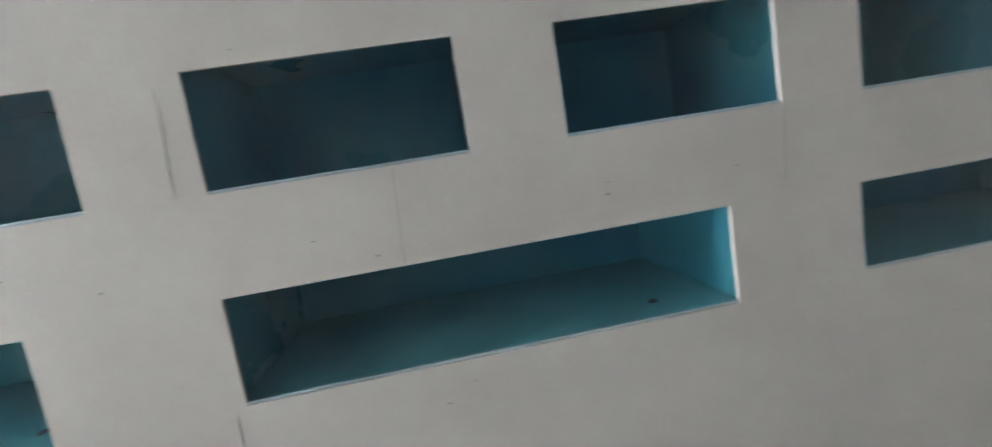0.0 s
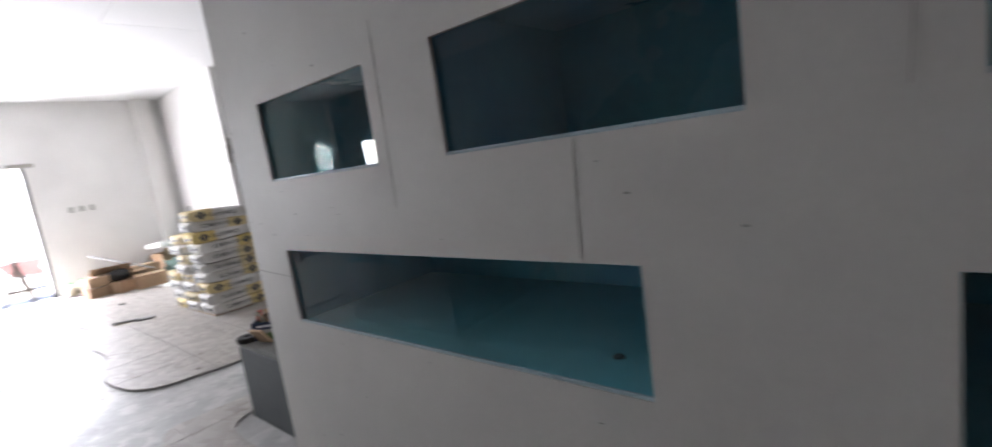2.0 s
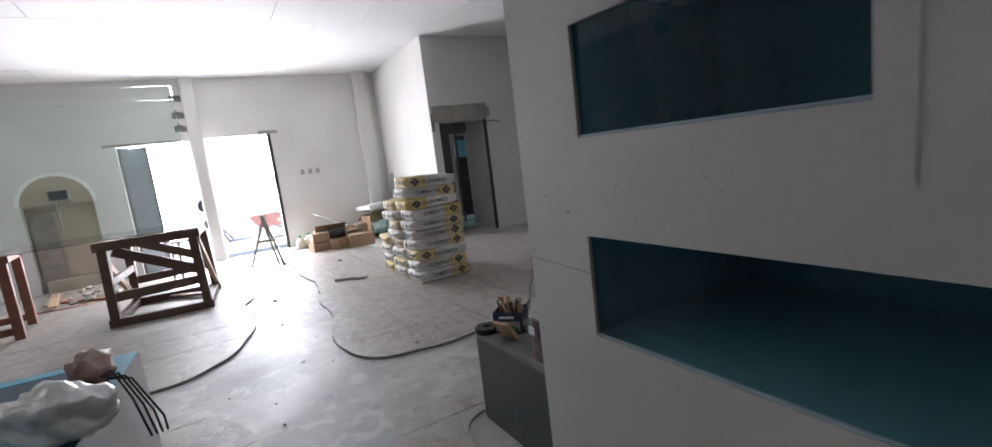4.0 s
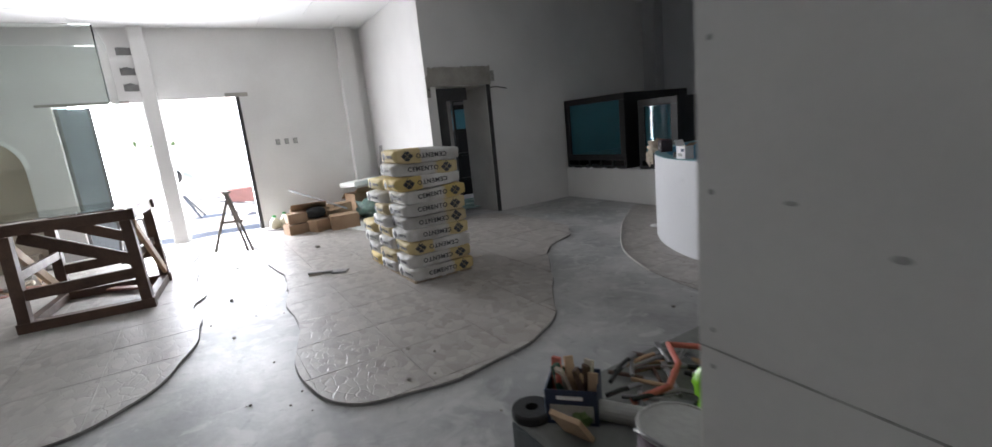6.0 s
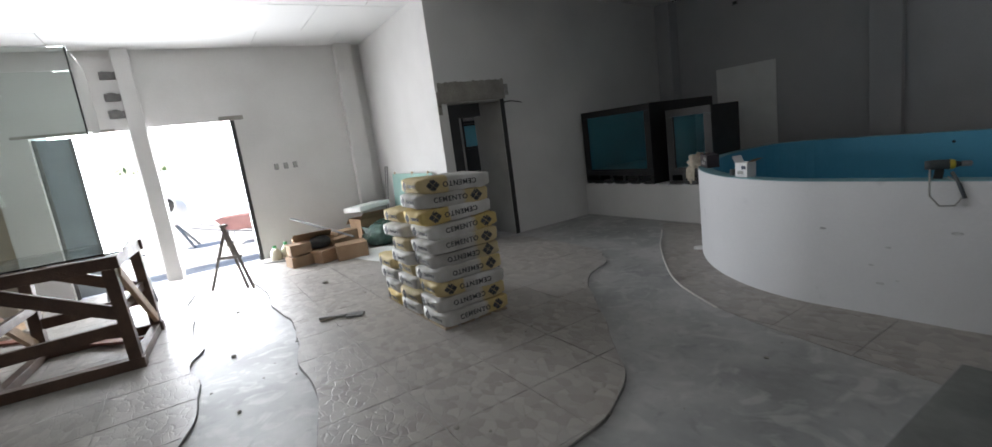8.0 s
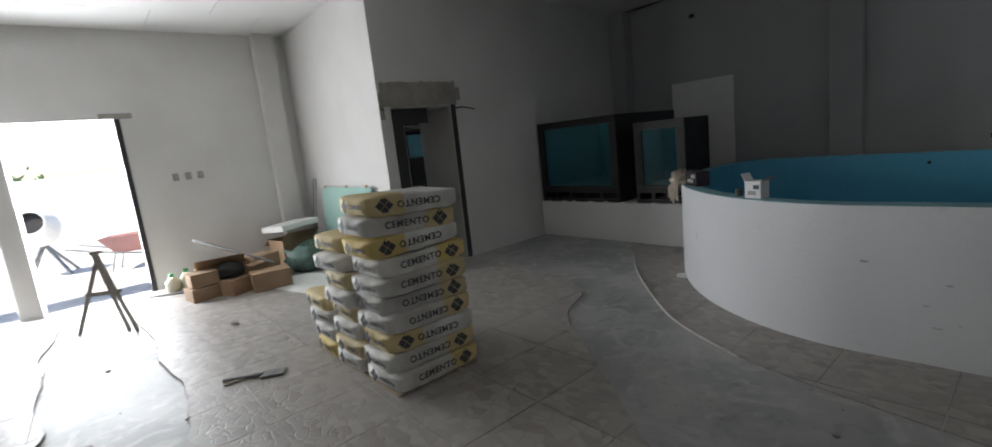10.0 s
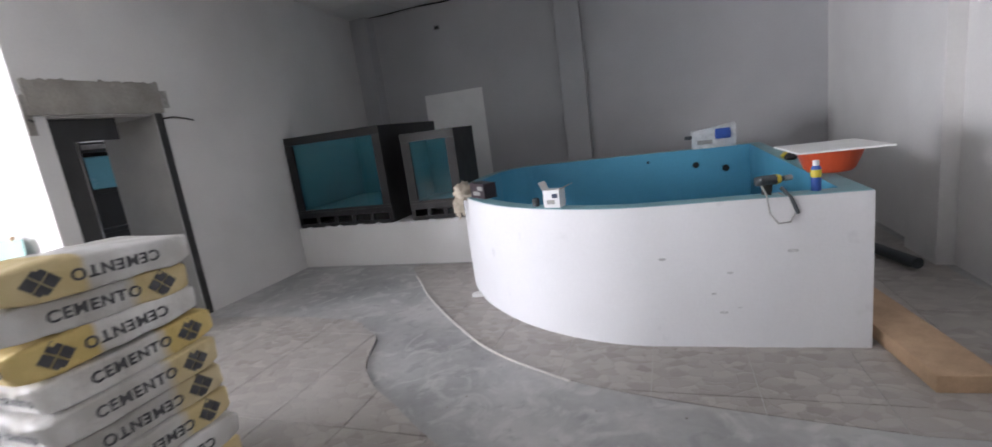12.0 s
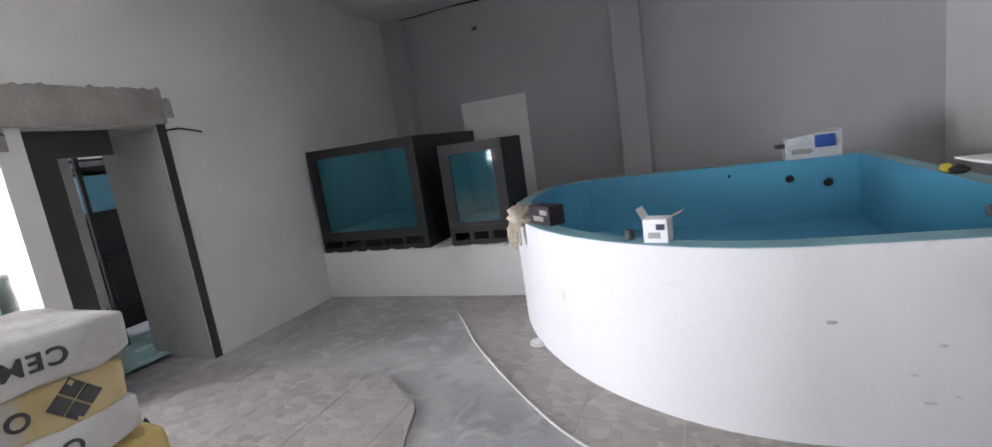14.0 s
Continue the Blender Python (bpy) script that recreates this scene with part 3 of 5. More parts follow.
part("box_recess", box(-0.035, -0.0095, -0.022, 0.035, -0.006, 0.022), M_BLACK, s)

# sliding door leaf half across the second doorway
s = thing("glass_door", "frosted sliding door leaf standing half open", "door", pose(-12.8, -0.1, 0))
part("door_frame", box(-0.02, -0.215, 0, 0.02, -0.17, 2.28, 0.003), M_GREYMETAL, s)
part("door_frame", box(-0.02, 0.17, 0, 0.02, 0.215, 2.28, 0.003), M_GREYMETAL, s)
M_FROST = mat("grey_film_glass", (0.33, 0.37, 0.40), 0.3, var=0.08, scale=3, bump=0)
part("door_panel", box(-0.006, -0.17, 0.02, 0.006, 0.17, 2.27), M_FROST, s)

# small room behind the rough doorway
wall("wall_back_room", "x", -13.3, 0.1, 4.52, 8.1, 0, 3.5, [], M_WALL, "plain white wall of the small back room")
# Unseen side opening added to let the fill lamp in.
wall("wall_back_room_side", "y", 8.0, 0.1, -13.2, -10.2, 0, 3.5, [(-12.5, -11.3, 1.35, 2.25)], M_WALL, "plain white side wall of the small back room")
wall("wall_door_return", "y", 5.426, 0.1, -10.72, -9.937, 0, 2.048, [], M_REVEAL, "plastered return beside the doorway")
tr("trim_post", box(-10.66, 5.04, 0, -10.6, 5.11, 2.6, 0.004), mat("grey_white_post", (0.5, 0.49, 0.47), 0.6, var=0.05), "pale post inside the back room")
tr("trim_beam", box(-10.68, 5.115, 1.98, -10.6, 6.4, 2.06, 0.004), M_DARKDOOR, "dark beam inside the back room")
r = thing("tank_rack", "black steel rack holding a pale blue aquarium", "rack", pose(-11.5, 6.0, 0))
for dx in (-0.22, 0.22):
    for dy in (-0.5, 0.6):
        part("post", box(dx - 0.02, dy - 0.02, 0, dx + 0.02, dy + 0.02, 1.95, 0.002), M_BLACK, r)
for z in (0.45, 0.92, 1.36, 1.8):
    part("shelf", box(-0.24, -0.52, z, 0.24, 0.62, z + 0.04, 0.003), M_BLACK, r)
part("tank", box(-0.2, -0.47, 1.402, 0.2, 0.56, 1.76, 0.01), mat("bright_blue_tank", (0.14, 0.45, 0.58), 0.25, var=0.06, scale=3), r, "pale blue aquarium")
part("board", box(0.2, -0.47, 0.5, 0.23, 0.56, 0.91, 0.003), M_BLACK, r)
part("board", box(0.2, -0.47, 0.97, 0.23, 0.56, 1.35, 0.003), M_BLACK, r)
# Black sheet added to keep the dim gaps between the shelves dark.
part("back_panel", box(-0.25, -0.52, 0.1, -0.241, 0.62, 1.95, 0.002), M_BLACK, r)
part("lamp_bar", box(-0.1, -0.4, 1.841, 0.1, 0.5, 1.9, 0.01), M_GREYMETAL, r)
s = thing("glass_sheet", "pale green glass sheet lying on the floor", "glass sheet", pose(-11.0, 5.6, 0.036))
part("sheet", box(-0.55, -0.7, 0, 0.5, 0.8, 0.012, 0.003), mat("mint_sheet", (0.42, 0.62, 0.58), 0.25, var=0.05), s)

tr("trim_cable", tube([(-10.2, 9.55, 3.56), (-9.7, 9.6, 3.55), (-9.2, 9.62, 3.57), (-8.6, 9.63, 3.55), (-8.0, 9.64, 3.57)], 0.014), M_RUBBER, "black cable running under the ceiling edge")
# ---- pool ----
def pool_outline(inset):
    xr, xa, ya = -4.33 - inset, -5.5, 4.99 + inset
    a, b, yc = 2.05 - inset, 7.55 - ya, 7.55
    pts = [(xr, ya + 0.06)]
    for i in range(73):
        t = math.pi / 2 * i / 72
        pts.append((xa - a * math.sin(t) ** 1.05, yc - b * max(0, math.cos(t)) ** 1.05))
    rb = 0.6 - inset * 0.5
    for i in range(1, 9):
        t = math.pi / 2 * i / 8
        pts.append((xa - a + rb * (1 - math.cos(t)), 8.5 - inset - rb + rb * math.sin(t)))
    pts.append((xr, 8.5 - inset))
    return pts


def ring_wall(o, i, z0, z1, top):
    bm = bmesh.new()
    n = len(o)
    for k in range(n):
        j = (k + 1) % n
        bm.faces.new([bm.verts.new(v) for v in ((*o[k], z0), (*o[j], z0), (*o[j], z1), (*o[k], z1))])
        if top:
            bm.faces.new([bm.verts.new(v) for v in ((*o[k], z1), (*o[j], z1), (*i[j], z1), (*i[k], z1))])
    bmesh.ops.remove_doubles(bm, verts=bm.verts, dist=1e-4)
    return bm


M_SMUDGE = mat("faint_smudge", (0.62, 0.62, 0.62), 0.9, var=0.2, scale=30)
pool = thing("fish_pool", "curved white rendered pool with blue painted inside", "pool", pose(0, 0, 0))
PH = 0.915
o, inn = pool_outline(0), pool_outline(0.13)
pool_wall = part("outer_wall", ring_wall(o, inn, 0.0, PH - 0.004, True), M_POOL, pool)
pool_wall.data.shade_smooth()
pool_wall.data.set_sharp_from_angle(angle=radians(35))
bm = ring_wall(inn, inn, 0.3, PH, False)
bm.faces.new([bm.verts.new((*p, 0.3)) for p in inn])
pool_lining = part("lining", bm, M_BLUE, pool, "blue painted inside of the pool")
rim = bmesh.new()
for k in range(len(o)):
    j = (k + 1) % len(o)
    o2 = pool_outline(0.006)
    lo = [(*o2[k], PH), (*o2[j], PH), (*inn[j], PH), (*inn[k], PH)]
    rim.faces.new([rim.verts.new(v) for v in lo])
    rim.faces.new([rim.verts.new((v[0], v[1], PH - 0.0035)) for v in (lo[0], lo[1])] + [rim.verts.new(lo[1]), rim.verts.new(lo[0])])
bmesh.ops.remove_doubles(rim, verts=rim.verts, dist=1e-4)
part("rim", rim, M_TEAL, pool, "pale blue painted rim")
for x, z, r in ((-5.05, 0.725, 0.032), (-4.72, 0.66, 0.034), (-5.6, 0.81, 0.014)):
    part("pipe_hole", lathe([(0, 0), (r, 0), (r * 1.2, 0.012), (0, 0.012)], 16, m=Matrix.Translation((x, 8.372, z)) @ pose(0, 0, 0, 90)), M_BLACK, pool_lining)
for x, z, s in ((-5.43, 0.58, 0.03), (-4.72, 0.60, 0.03), (-5.14, 0.35, 0.018), (-5.09, 0.23, 0.025), (-5.0, 0.26, 0.012), (-5.05, 0.48, 0.02)):
    part("smudge", lathe([(0, 0), (s, 0), (s * 0.8, 0.002), (0, 0.002)], 9, m=Matrix.Translation((x, 4.992 + 0.05 * (x + 5.5) / 1.17, z)) @ pose(0, 0, 0, 90) @ Matrix.Diagonal((1.0, 0.35, 1, 1))), M_SMUDGE, pool_wall)

# ---- black tanks on the white plinth ----
tagged(put("plinth", box(-10.2, 7.0, 0, -7.5, 8.6, 0.53, 0.008), M_WALL), "low white plastered plinth under the black tanks", "plinth", kind="structure")
M_TANKIN = mat("aquarium_blue", (0.12, 0.36, 0.43), 0.4, var=0.08, scale=2)


def tank(x0, x1, y0, y1, z0, z1, n, label, turn=0):
    t = thing("aquarium", label, "aquarium", pose(x0, y0, z0, 0, 0, turn), "black framed aquariums")
    w, d, h = x1 - x0, y1 - y0, z1 - z0
    f, base = 0.11, 0.2
    part("front_frame", box(0, 0, h - 0.1, w, 0.03, h, 0.003), M_BLACK, t)
    part("front_frame", box(0, 0, base, w, 0.03, base + 0.03, 0.003), M_BLACK, t)
    part("front_frame", box(0, 0, base + 0.031, f, 0.03, h - 0.101, 0.003), M_BLACK, t)
    part("front_frame", box(w - f, 0, base + 0.031, w, 0.03, h - 0.101, 0.003), M_BLACK, t)
    part("side_panel", box(w - 0.02, 0.031, 0, w, d, h, 0.003), M_BLACK, t)
    part("side_panel", box(0, 0.031, 0, 0.02, d, h, 0.003), M_BLACK, t)
    part("back_panel", box(0.02, d - 0.02, 0, w - 0.02, d - 0.001, h, 0.002), M_BLACK, t)
    part("top_rim", box(0.021, 0.031, h - 0.03, w - 0.021, 0.16, h, 0.002), M_BLACK, t)
    part("top_rim", box(0.021, d - 0.16, h - 0.03, w - 0.021, d - 0.021, h, 0.002), M_BLACK, t)
    part("base_rail", box(0, 0, 0, w, 0.03, 0.05, 0.002), M_BLACK, t)
    part("base_rail", box(0, 0, 0.13, w, 0.03, base - 0.001, 0.002), M_BLACK, t)
    for i in range(n + 1):
        u = i * (w - 0.05) / n
        part("base_bar", box(u, 0, 0.051, u + 0.05, 0.03, 0.129, 0.002), M_BLACK, t)
    bm = bmesh.new()
    a, b, c, e = 0.05, w - 0.05, base + 0.02, h - 0.04
    for q in (((a, d - .04, c), (b, d - .04, c), (b, d - .04, e), (a, d - .04, e)), ((a, .05, c), (a, d - .04, c), (a, d - .04, e), (a, .05, e)),
              ((b, .05, c), (b, d - .04, c), (b, d - .04, e), (b, .05, e)), ((a, .05, c), (b, .05, c), (b, d - .04, c), (a, d - .04, c))):
        bm.faces.new([bm.verts.new(v) for v in q])
    part("lining", bm, M_TANKIN, t, "blue inside of the tank")
    p = part("pane", box(f - 0.01, 0.032, base, w - f + 0.01, 0.040, h - 0.06), M_TANKGLASS, t)
    p.visible_shadow = False
    return t


random.seed(14)
for k in range(9):
    q = tagged(put("mortar_lump", blob((random.uniform(.03, .06), 0.025, 0.03), 0.4, k, 2), M_POOL), "blob of white mortar on the plinth edge", "mortar", "mortar lumps")
    q.location = (-9.8 + k * 0.26 + random.uniform(-.06, .06), 6.992, 0.515)
tank(-9.92, -8.52, 7.0, 8.5, 0.532, 1.70, 5, "large black framed empty aquarium on the plinth")
tank(-8.27, -7.60, 7.02, 7.7, 0.532, 1.555, 3, "smaller black framed empty aquarium on the plinth", 3)

# ---- cement sacks ----
random.seed(11)


def crumple(p, seed):
    return Vector((0.5, 0.4, 0.7)) * 0.016 * noise.noise(p * 7 + Vector((seed * 3.1, 0, 0))) + Vector((0.4, 0.3, 0.6)) * 0.006 * noise.noise(p * 26 + Vector((0, seed * 2.3, 0)))


def sack_mesh(seed):
    bm = bmesh.new()
    L, W, H, nl, nr = 0.315, 0.205, 0.065, 26, 32
    rings = []
    for i in range(nl + 1):
        s = -1 + 2 * i / nl
        taper = 1 - 0.07 * abs(s) ** 9
        hz = 1 - 0.24 * abs(s) ** 6
        ring = []
        for k in range(nr):
            a = 2 * math.pi * k / nr
            c, d = math.cos(a), math.sin(a)
            x = math.copysign(abs(c) ** 0.18, c) * W * taper
            z = math.copysign(abs(d) ** 0.2, d) * H * hz
            p = Vector((x, s * L, z))
            p += crumple(p, seed)
            ring.append(bm.verts.new(p))
        rings.append(ring)
    for a, b in zip(rings, rings[1:]):
        for k in range(nr):
            bm.faces.new((a[k], a[(k + 1) % nr], b[(k + 1) % nr], b[k]))
    for r, q in ((rings[0], -1), (rings[-1], 1)):
        c = bm.verts.new((0, q * L * 1.01, 0))
        for k in range(nr):
            bm.faces.new((r[k], r[(k + 1) % nr], c))
    bmesh.ops.recalc_face_normals(bm, faces=bm.faces)
    me = bpy.data.meshes.new("sack")
    bm.to_mesh(me)
    bm.free()
    me.materials.append(M_SACK)
    for p in me.polygons:
        p.use_smooth = True
    return me


SACKS = [sack_mesh(i) for i in range(5)]


def text_mesh(words, size, material):
    c = bpy.data.curves.new("words", "FONT")
    c.body, c.size, c.extrude, c.align_x, c.align_y = words, size, 0.0012, "CENTER", "CENTER"
    c.offset, c.space_character = 0.0012, 1.18
    tmp = new("words", c)
    me = bpy.data.meshes.new_from_object(tmp.evaluated_get(bpy.context.evaluated_depsgraph_get()))
    bpy.data.objects.remove(tmp)
    me.materials.clear()
    me.materials.append(material)
    return me


TEXT = text_mesh("CEMENTO", 0.058, M_INK)
TEXT_S = text_mesh("CEMENTO", 0.04, M_INK)


def logo_mesh(s):
    bm = bmesh.new()
    for i in (-1, 1):
        for k in (-1, 1):
            box(i * s * .52 - s * .46, k * s * .52 - s * .46, -0.0012, i * s * .52 + s * .46, k * s * .52 + s * .46, 0.0012, 0, bm)
    bmesh.ops.transform(bm, matrix=pose(0, 0, 0, 0, 0, 45), verts=bm.verts)
    me = bpy.data.meshes.new("logo")
    bm.to_mesh(me)
    bm.free()
    me.materials.append(M_INK)
    return me


LOGO, LOGO_S = logo_mesh(0.041), logo_mesh(0.034)


def child(name, me, parent, m):
    c = new(name, me)
    c.parent = parent
    c.matrix_basis = m
    return c


def fold_mesh():
    bm = box(-0.165, -0.004, -0.045, 0.165, 0.004, 0.03)
    bmesh.ops.subdivide_edges(bm, edges=bm.edges, cuts=5, use_grid_fill=True)
    for v in bm.verts:
        v.co.y += 0.006 * noise.noise(v.co * 25)
        v.co.z += 0.008 * noise.noise(v.co * 14 + Vector((3, 0, 0)))
    me = bpy.data.meshes.new("end_fold")
    bm.to_mesh(me)
    bm.free()
    me.materials.append(M_SACK)
    return me


FOLD = fold_mesh()


def conform(me, m, kind, sgn):
    """A print laid on the side of a sack of that kind."""
    c = me.copy()
    c.transform(m)
    for v in c.vertices:
        y, z = v.co.y, v.co.z
        s = min(1, abs(y) / 0.315)
        d = min(0.98, (abs(z) / (0.065 * (1 - 0.24 * s ** 6))) ** (1 / 0.2))
        p = Vector((sgn * math.sqrt(1 - d * d) ** 0.18 * 0.205 * (1 - 0.07 * s ** 9), y, z))
        v.co.x = p.x + crumple(p, kind).x + sgn * (0.0035 if (v.co.x - 0.2035 * sgn) * sgn > 0 else -0.004)
    return c


def sack(x, y, z, turn, face, squash=1.0):
    """turn: 0 or 180 about z. face: 'N' upright print, 'G' print upside down."""
    kind = random.randrange(len(SACKS))
    t = new("cement_sack", SACKS[kind])
    jig = random.uniform(-3.5, 3.5)
    t.matrix_basis = pose(x + random.uniform(-.02, .02), y + random.uniform(-.03, .03), z, random.uniform(-2, 2), random.uniform(-1.5, 1.5), turn + jig)
    tagged(t, "dusty white and yellow paper cement sack in the stack", "cement sack", "stacked cement sacks")
    for sgn in (1, -1):
        side = Matrix(((0, 0, sgn, sgn * 0.2035), (sgn, 0, 0, 0), (0, 1, 0, 0.0), (0, 0, 0, 1)))
        up = 180 if (face == "G") else 0
        child("printed_word", conform(TEXT, side @ pose(-0.03 * sgn, 0, 0, 0, 0, up), kind, sgn), t, Matrix())
        child("printed_emblem", conform(LOGO, side @ pose(0.205 * sgn, 0, 0), kind, sgn), t, Matrix())
    for sgn in (1, -1):
        child("end_fold", FOLD, t, Matrix.Translation((0, sgn * 0.319, 0.012)) @ pose(sgn * 8, 0, 0 if sgn > 0 else 180))
    for sgn in (1, -1):
        end = Matrix(((-sgn, 0, 0, 0), (0, 0, sgn, sgn * 0.315), (0, 1, 0, 0), (0, 0, 0, 1)))
        child("printed_emblem", LOGO_S, t, end @ pose(-0.085, 0, 0.019) @ Matrix.Scale(1.0, 4))
        child("printed_word", TEXT_S, t, end @ pose(0.075, 0, 0.019) @ Matrix.Scale(0.85, 4))
    return t


# column by the aisle, from the floor up: turn about the upright axis and way up of the print
COL1 = [(0, "N"), (0, "G"), (180, "G"), (0, "G"), (0, "G"), (0, "N"), (0, "N"), (180, "G"), (0, "N"), (180, "G")]
for i, (tn, fc) in enumerate(COL1):
    sack(-7.49, 3.135, 0.036 + 0.058 + 0.1228 * i, tn, fc)
for i in range(8):
    sack(-7.91 - (0, 0, 0, 0, 0.02, 0.05, 0.08, 0.15)[i], 3.13 + (0.02 if i % 2 else -0.01), 0.036 + 0.058 + 0.1175 * i, 180 * (i % 2), "N")
for i in range(4):
    sack(-8.34 - 0.012 * i, 3.13, 0.036 + 0.058 + 0.1175 * i, 180 * (i % 3 == 0), "N")
p = thing("pallet", "thin worn wooden pallet boards under the sacks", "pallet", pose(0, 0, 0.0214))
for k in range(4):
    part("board", box(-8.56, 2.83 + 0.165 * k, 0.0, -7.27, 2.95 + 0.165 * k, 0.016, 0.002), M_PALLET, p)

# ---- work table with glass tank, second bench ----
t = thing("work_table", "dark stained timber work table with cross bracing", "table", pose(-9.29, 0.275, 0.0205, 0, 0, -5))
hx, hy, TH = 0.53, 0.45, 0.96
for sx in (-1, 1):
    for sy in (-1, 1):
        part("leg", beam((sx * hx, sy * hy, 0.09), (sx * hx, sy * (hy - 0.02), TH - 0.1), 0.09, 0.09), M_WOOD, t)
    part("foot_rail", beam((sx * hx, -hy - 0.06, 0.046), (sx * hx, hy + 0.06, 0.046), 0.1, 0.09), M_WOOD, t)
    part("apron", beam((sx * hx, -hy - 0.06, TH - 0.05), (sx * hx, hy + 0.06, TH - 0.05), 0.08, 0.1), M_WOOD, t)
    part("rail", beam((sx * hx, -hy + .04, 0.33), (sx * hx, hy - .04, 0.36), 0.05, 0.1), M_WOOD, t)
    part("brace", beam((sx * (hx - 0.03), -hy + 0.1, TH - 0.12), (sx * (hx - 0.03), hy - 0.04, 0.48), 0.04, 0.11), M_WOOD, t)
for sy in (-1, 1):
    part("apron", beam((-hx + .05, sy * hy, TH - 0.05), (hx - .05, sy * hy, TH - 0.05), 0.08, 0.1), M_WOOD, t)
    part("foot_rail", beam((-hx + .06, sy * hy, 0.046), (hx - .06, sy * hy, 0.046), 0.08, 0.08), M_WOOD, t)
    part("brace", beam((-hx + 0.06, sy * (hy + 0.02), 0.15), (hx - 0.06, sy * (hy + 0.02), TH - 0.14), 0.04, 0.09), M_LIGHTWOOD, t)
    part("rail", beam((-hx + .05, sy * (hy - .03), 0.5), (hx - .05, sy * (hy - .03), 0.5), 0.04, 0.08), M_WOOD, t)

b2 = thing("bench", "reddish timber bench beside the work table", "bench", pose(-9.7, -1.55, 0.0205, 0, 0, 6))
for sx in (-1, 1):
    for sy in (-1, 1):
        part("leg", beam((sx * 0.4, sy * 0.35, 0.0), (sx * 0.4, sy * 0.35, TH - 0.101), 0.09, 0.09), M_REDWOOD, b2)
    part("foot_rail", beam((sx * 0.4, -0.3, 0.1), (sx * 0.4, 0.3, 0.1), 0.06, 0.08), M_REDWOOD, b2)
    part("apron", beam((sx * 0.4, -0.42, TH - 0.05), (sx * 0.4, 0.42, TH - 0.05), 0.09, 0.1), M_REDWOOD, b2)
for sy in (-1, 1):
    part("apron", beam((-0.35, sy * 0.36, TH - 0.05), (0.35, sy * 0.36, TH - 0.05), 0.08, 0.1), M_REDWOOD, b2)

gt = thing("glass_tank", "large empty frameless glass aquarium on timber tables", "aquarium", pose(-9.25, -0.55, TH + 0.035, 0, 0, 1))
gx, gl, gr, gh = 0.5, -1.25, 1.3, 1.62
for nm, bb in (("pane", (gx - .012, gl, 0.013, gx, gr, gh)), ("pane", (-gx, gl, 0.013, -gx + .012, gr, gh)), ("pane", (-gx + .0125, gl, 0.013, gx - .0125, gl + .012, gh)),
               ("pane", (-gx + .0125, gr - .012, 0.013, gx - .0125, gr, gh)), ("base_pane", (-gx, gl, 0, gx, gr, 0.012))):
    q = part(nm, box(*bb), M_GLASS, gt)
    q.visible_shadow = False
for bb in ((gx - .012, gl, gh + .0005, gx, gr, gh + .006), (-gx, gl, gh + .0005, -gx + .012, gr, gh + .006)):
    part("polished_edge", box(*bb), M_STYRO, gt)

# ---- by the west wall: boxes, jugs, polystyrene, glass sheet ----
random.seed(21)


def carton(x, y, z, sx, sy, sz, rz, flaps=0, m=None, label="opened brown cardboard carton in a pile"):
    c = thing("carton", label, "box", pose(x, y, z, 0, 0, rz), "cardboard cartons")
    m = m or M_CARD
    th = 0.005
    for bb in ((-sx / 2, -sy / 2, 0, sx / 2, -sy / 2 + th, sz), (-sx / 2, sy / 2 - th, 0, sx / 2, sy / 2, sz), (-sx / 2, -sy / 2 + th, 0, -sx / 2 + th, sy / 2 - th, sz), (sx / 2 - th, -sy / 2 + th, 0, sx / 2, sy / 2 - th, sz), (-sx / 2 + th, -sy / 2 + th, 0, sx / 2 - th, sy / 2 - th, th)):
        part("side", box(*bb), m, c)
    if flaps:
        for sgn in (-1, 1):
            part("flap", box(0, -sy / 2, 0, sx * 0.45, sy / 2, th, m=Matrix.Translation((sgn * sx / 2, 0, sz)) @ pose(0, 0, 0, 0, sgn * -35 if flaps == 1 else 10, 0 if sgn > 0 else 180)), m, c)
    else:
        part("flap", box(-sx / 2, -sy / 2, sz + .0005, -0.002, sy / 2, sz + th), m, c)
        part("flap", box(0.002, -sy / 2, sz + .0005, sx / 2, sy / 2, sz + th), m, c)
    return c


for a in ((-11.4, 2.5, 0.0205, .28, .32, .15, 10, 0), (-11.42, 2.52, .191, .26, .3, .15, 4, 0), (-11.75, 2.78, 0.0205, .42, .55, .34, -6, 1), (-11.28, 2.86, 0.0205, .28, .34, .18, 24, 0),
          (-11.1, 3.2, 0.0205, .32, .44, .22, -8, 0), (-11.8, 3.3, 0.0205, .3, .35, .32, 15, 0), (-11.5, 3.05, 0.0205, .24, .28, .3, 30, 2)):
    carton(*a)
s = thing("cloth_heap", "dark crumpled cloth on the cartons", "cloth", pose(-11.38, 2.82, 0.222))
part("cloth", blob((0.14, 0.16, 0.16), 0.3, 3), M_RUBBER, s, smooth=True)
s = thing("long_pole", "thin grey pole leaning across the cartons", "pole", pose(0, 0, 0))
part("rod", tube([(-12.1, 2.6, 0.66), (-11.2, 3.3, 0.3)], 0.018), M_GREYMETAL, s)
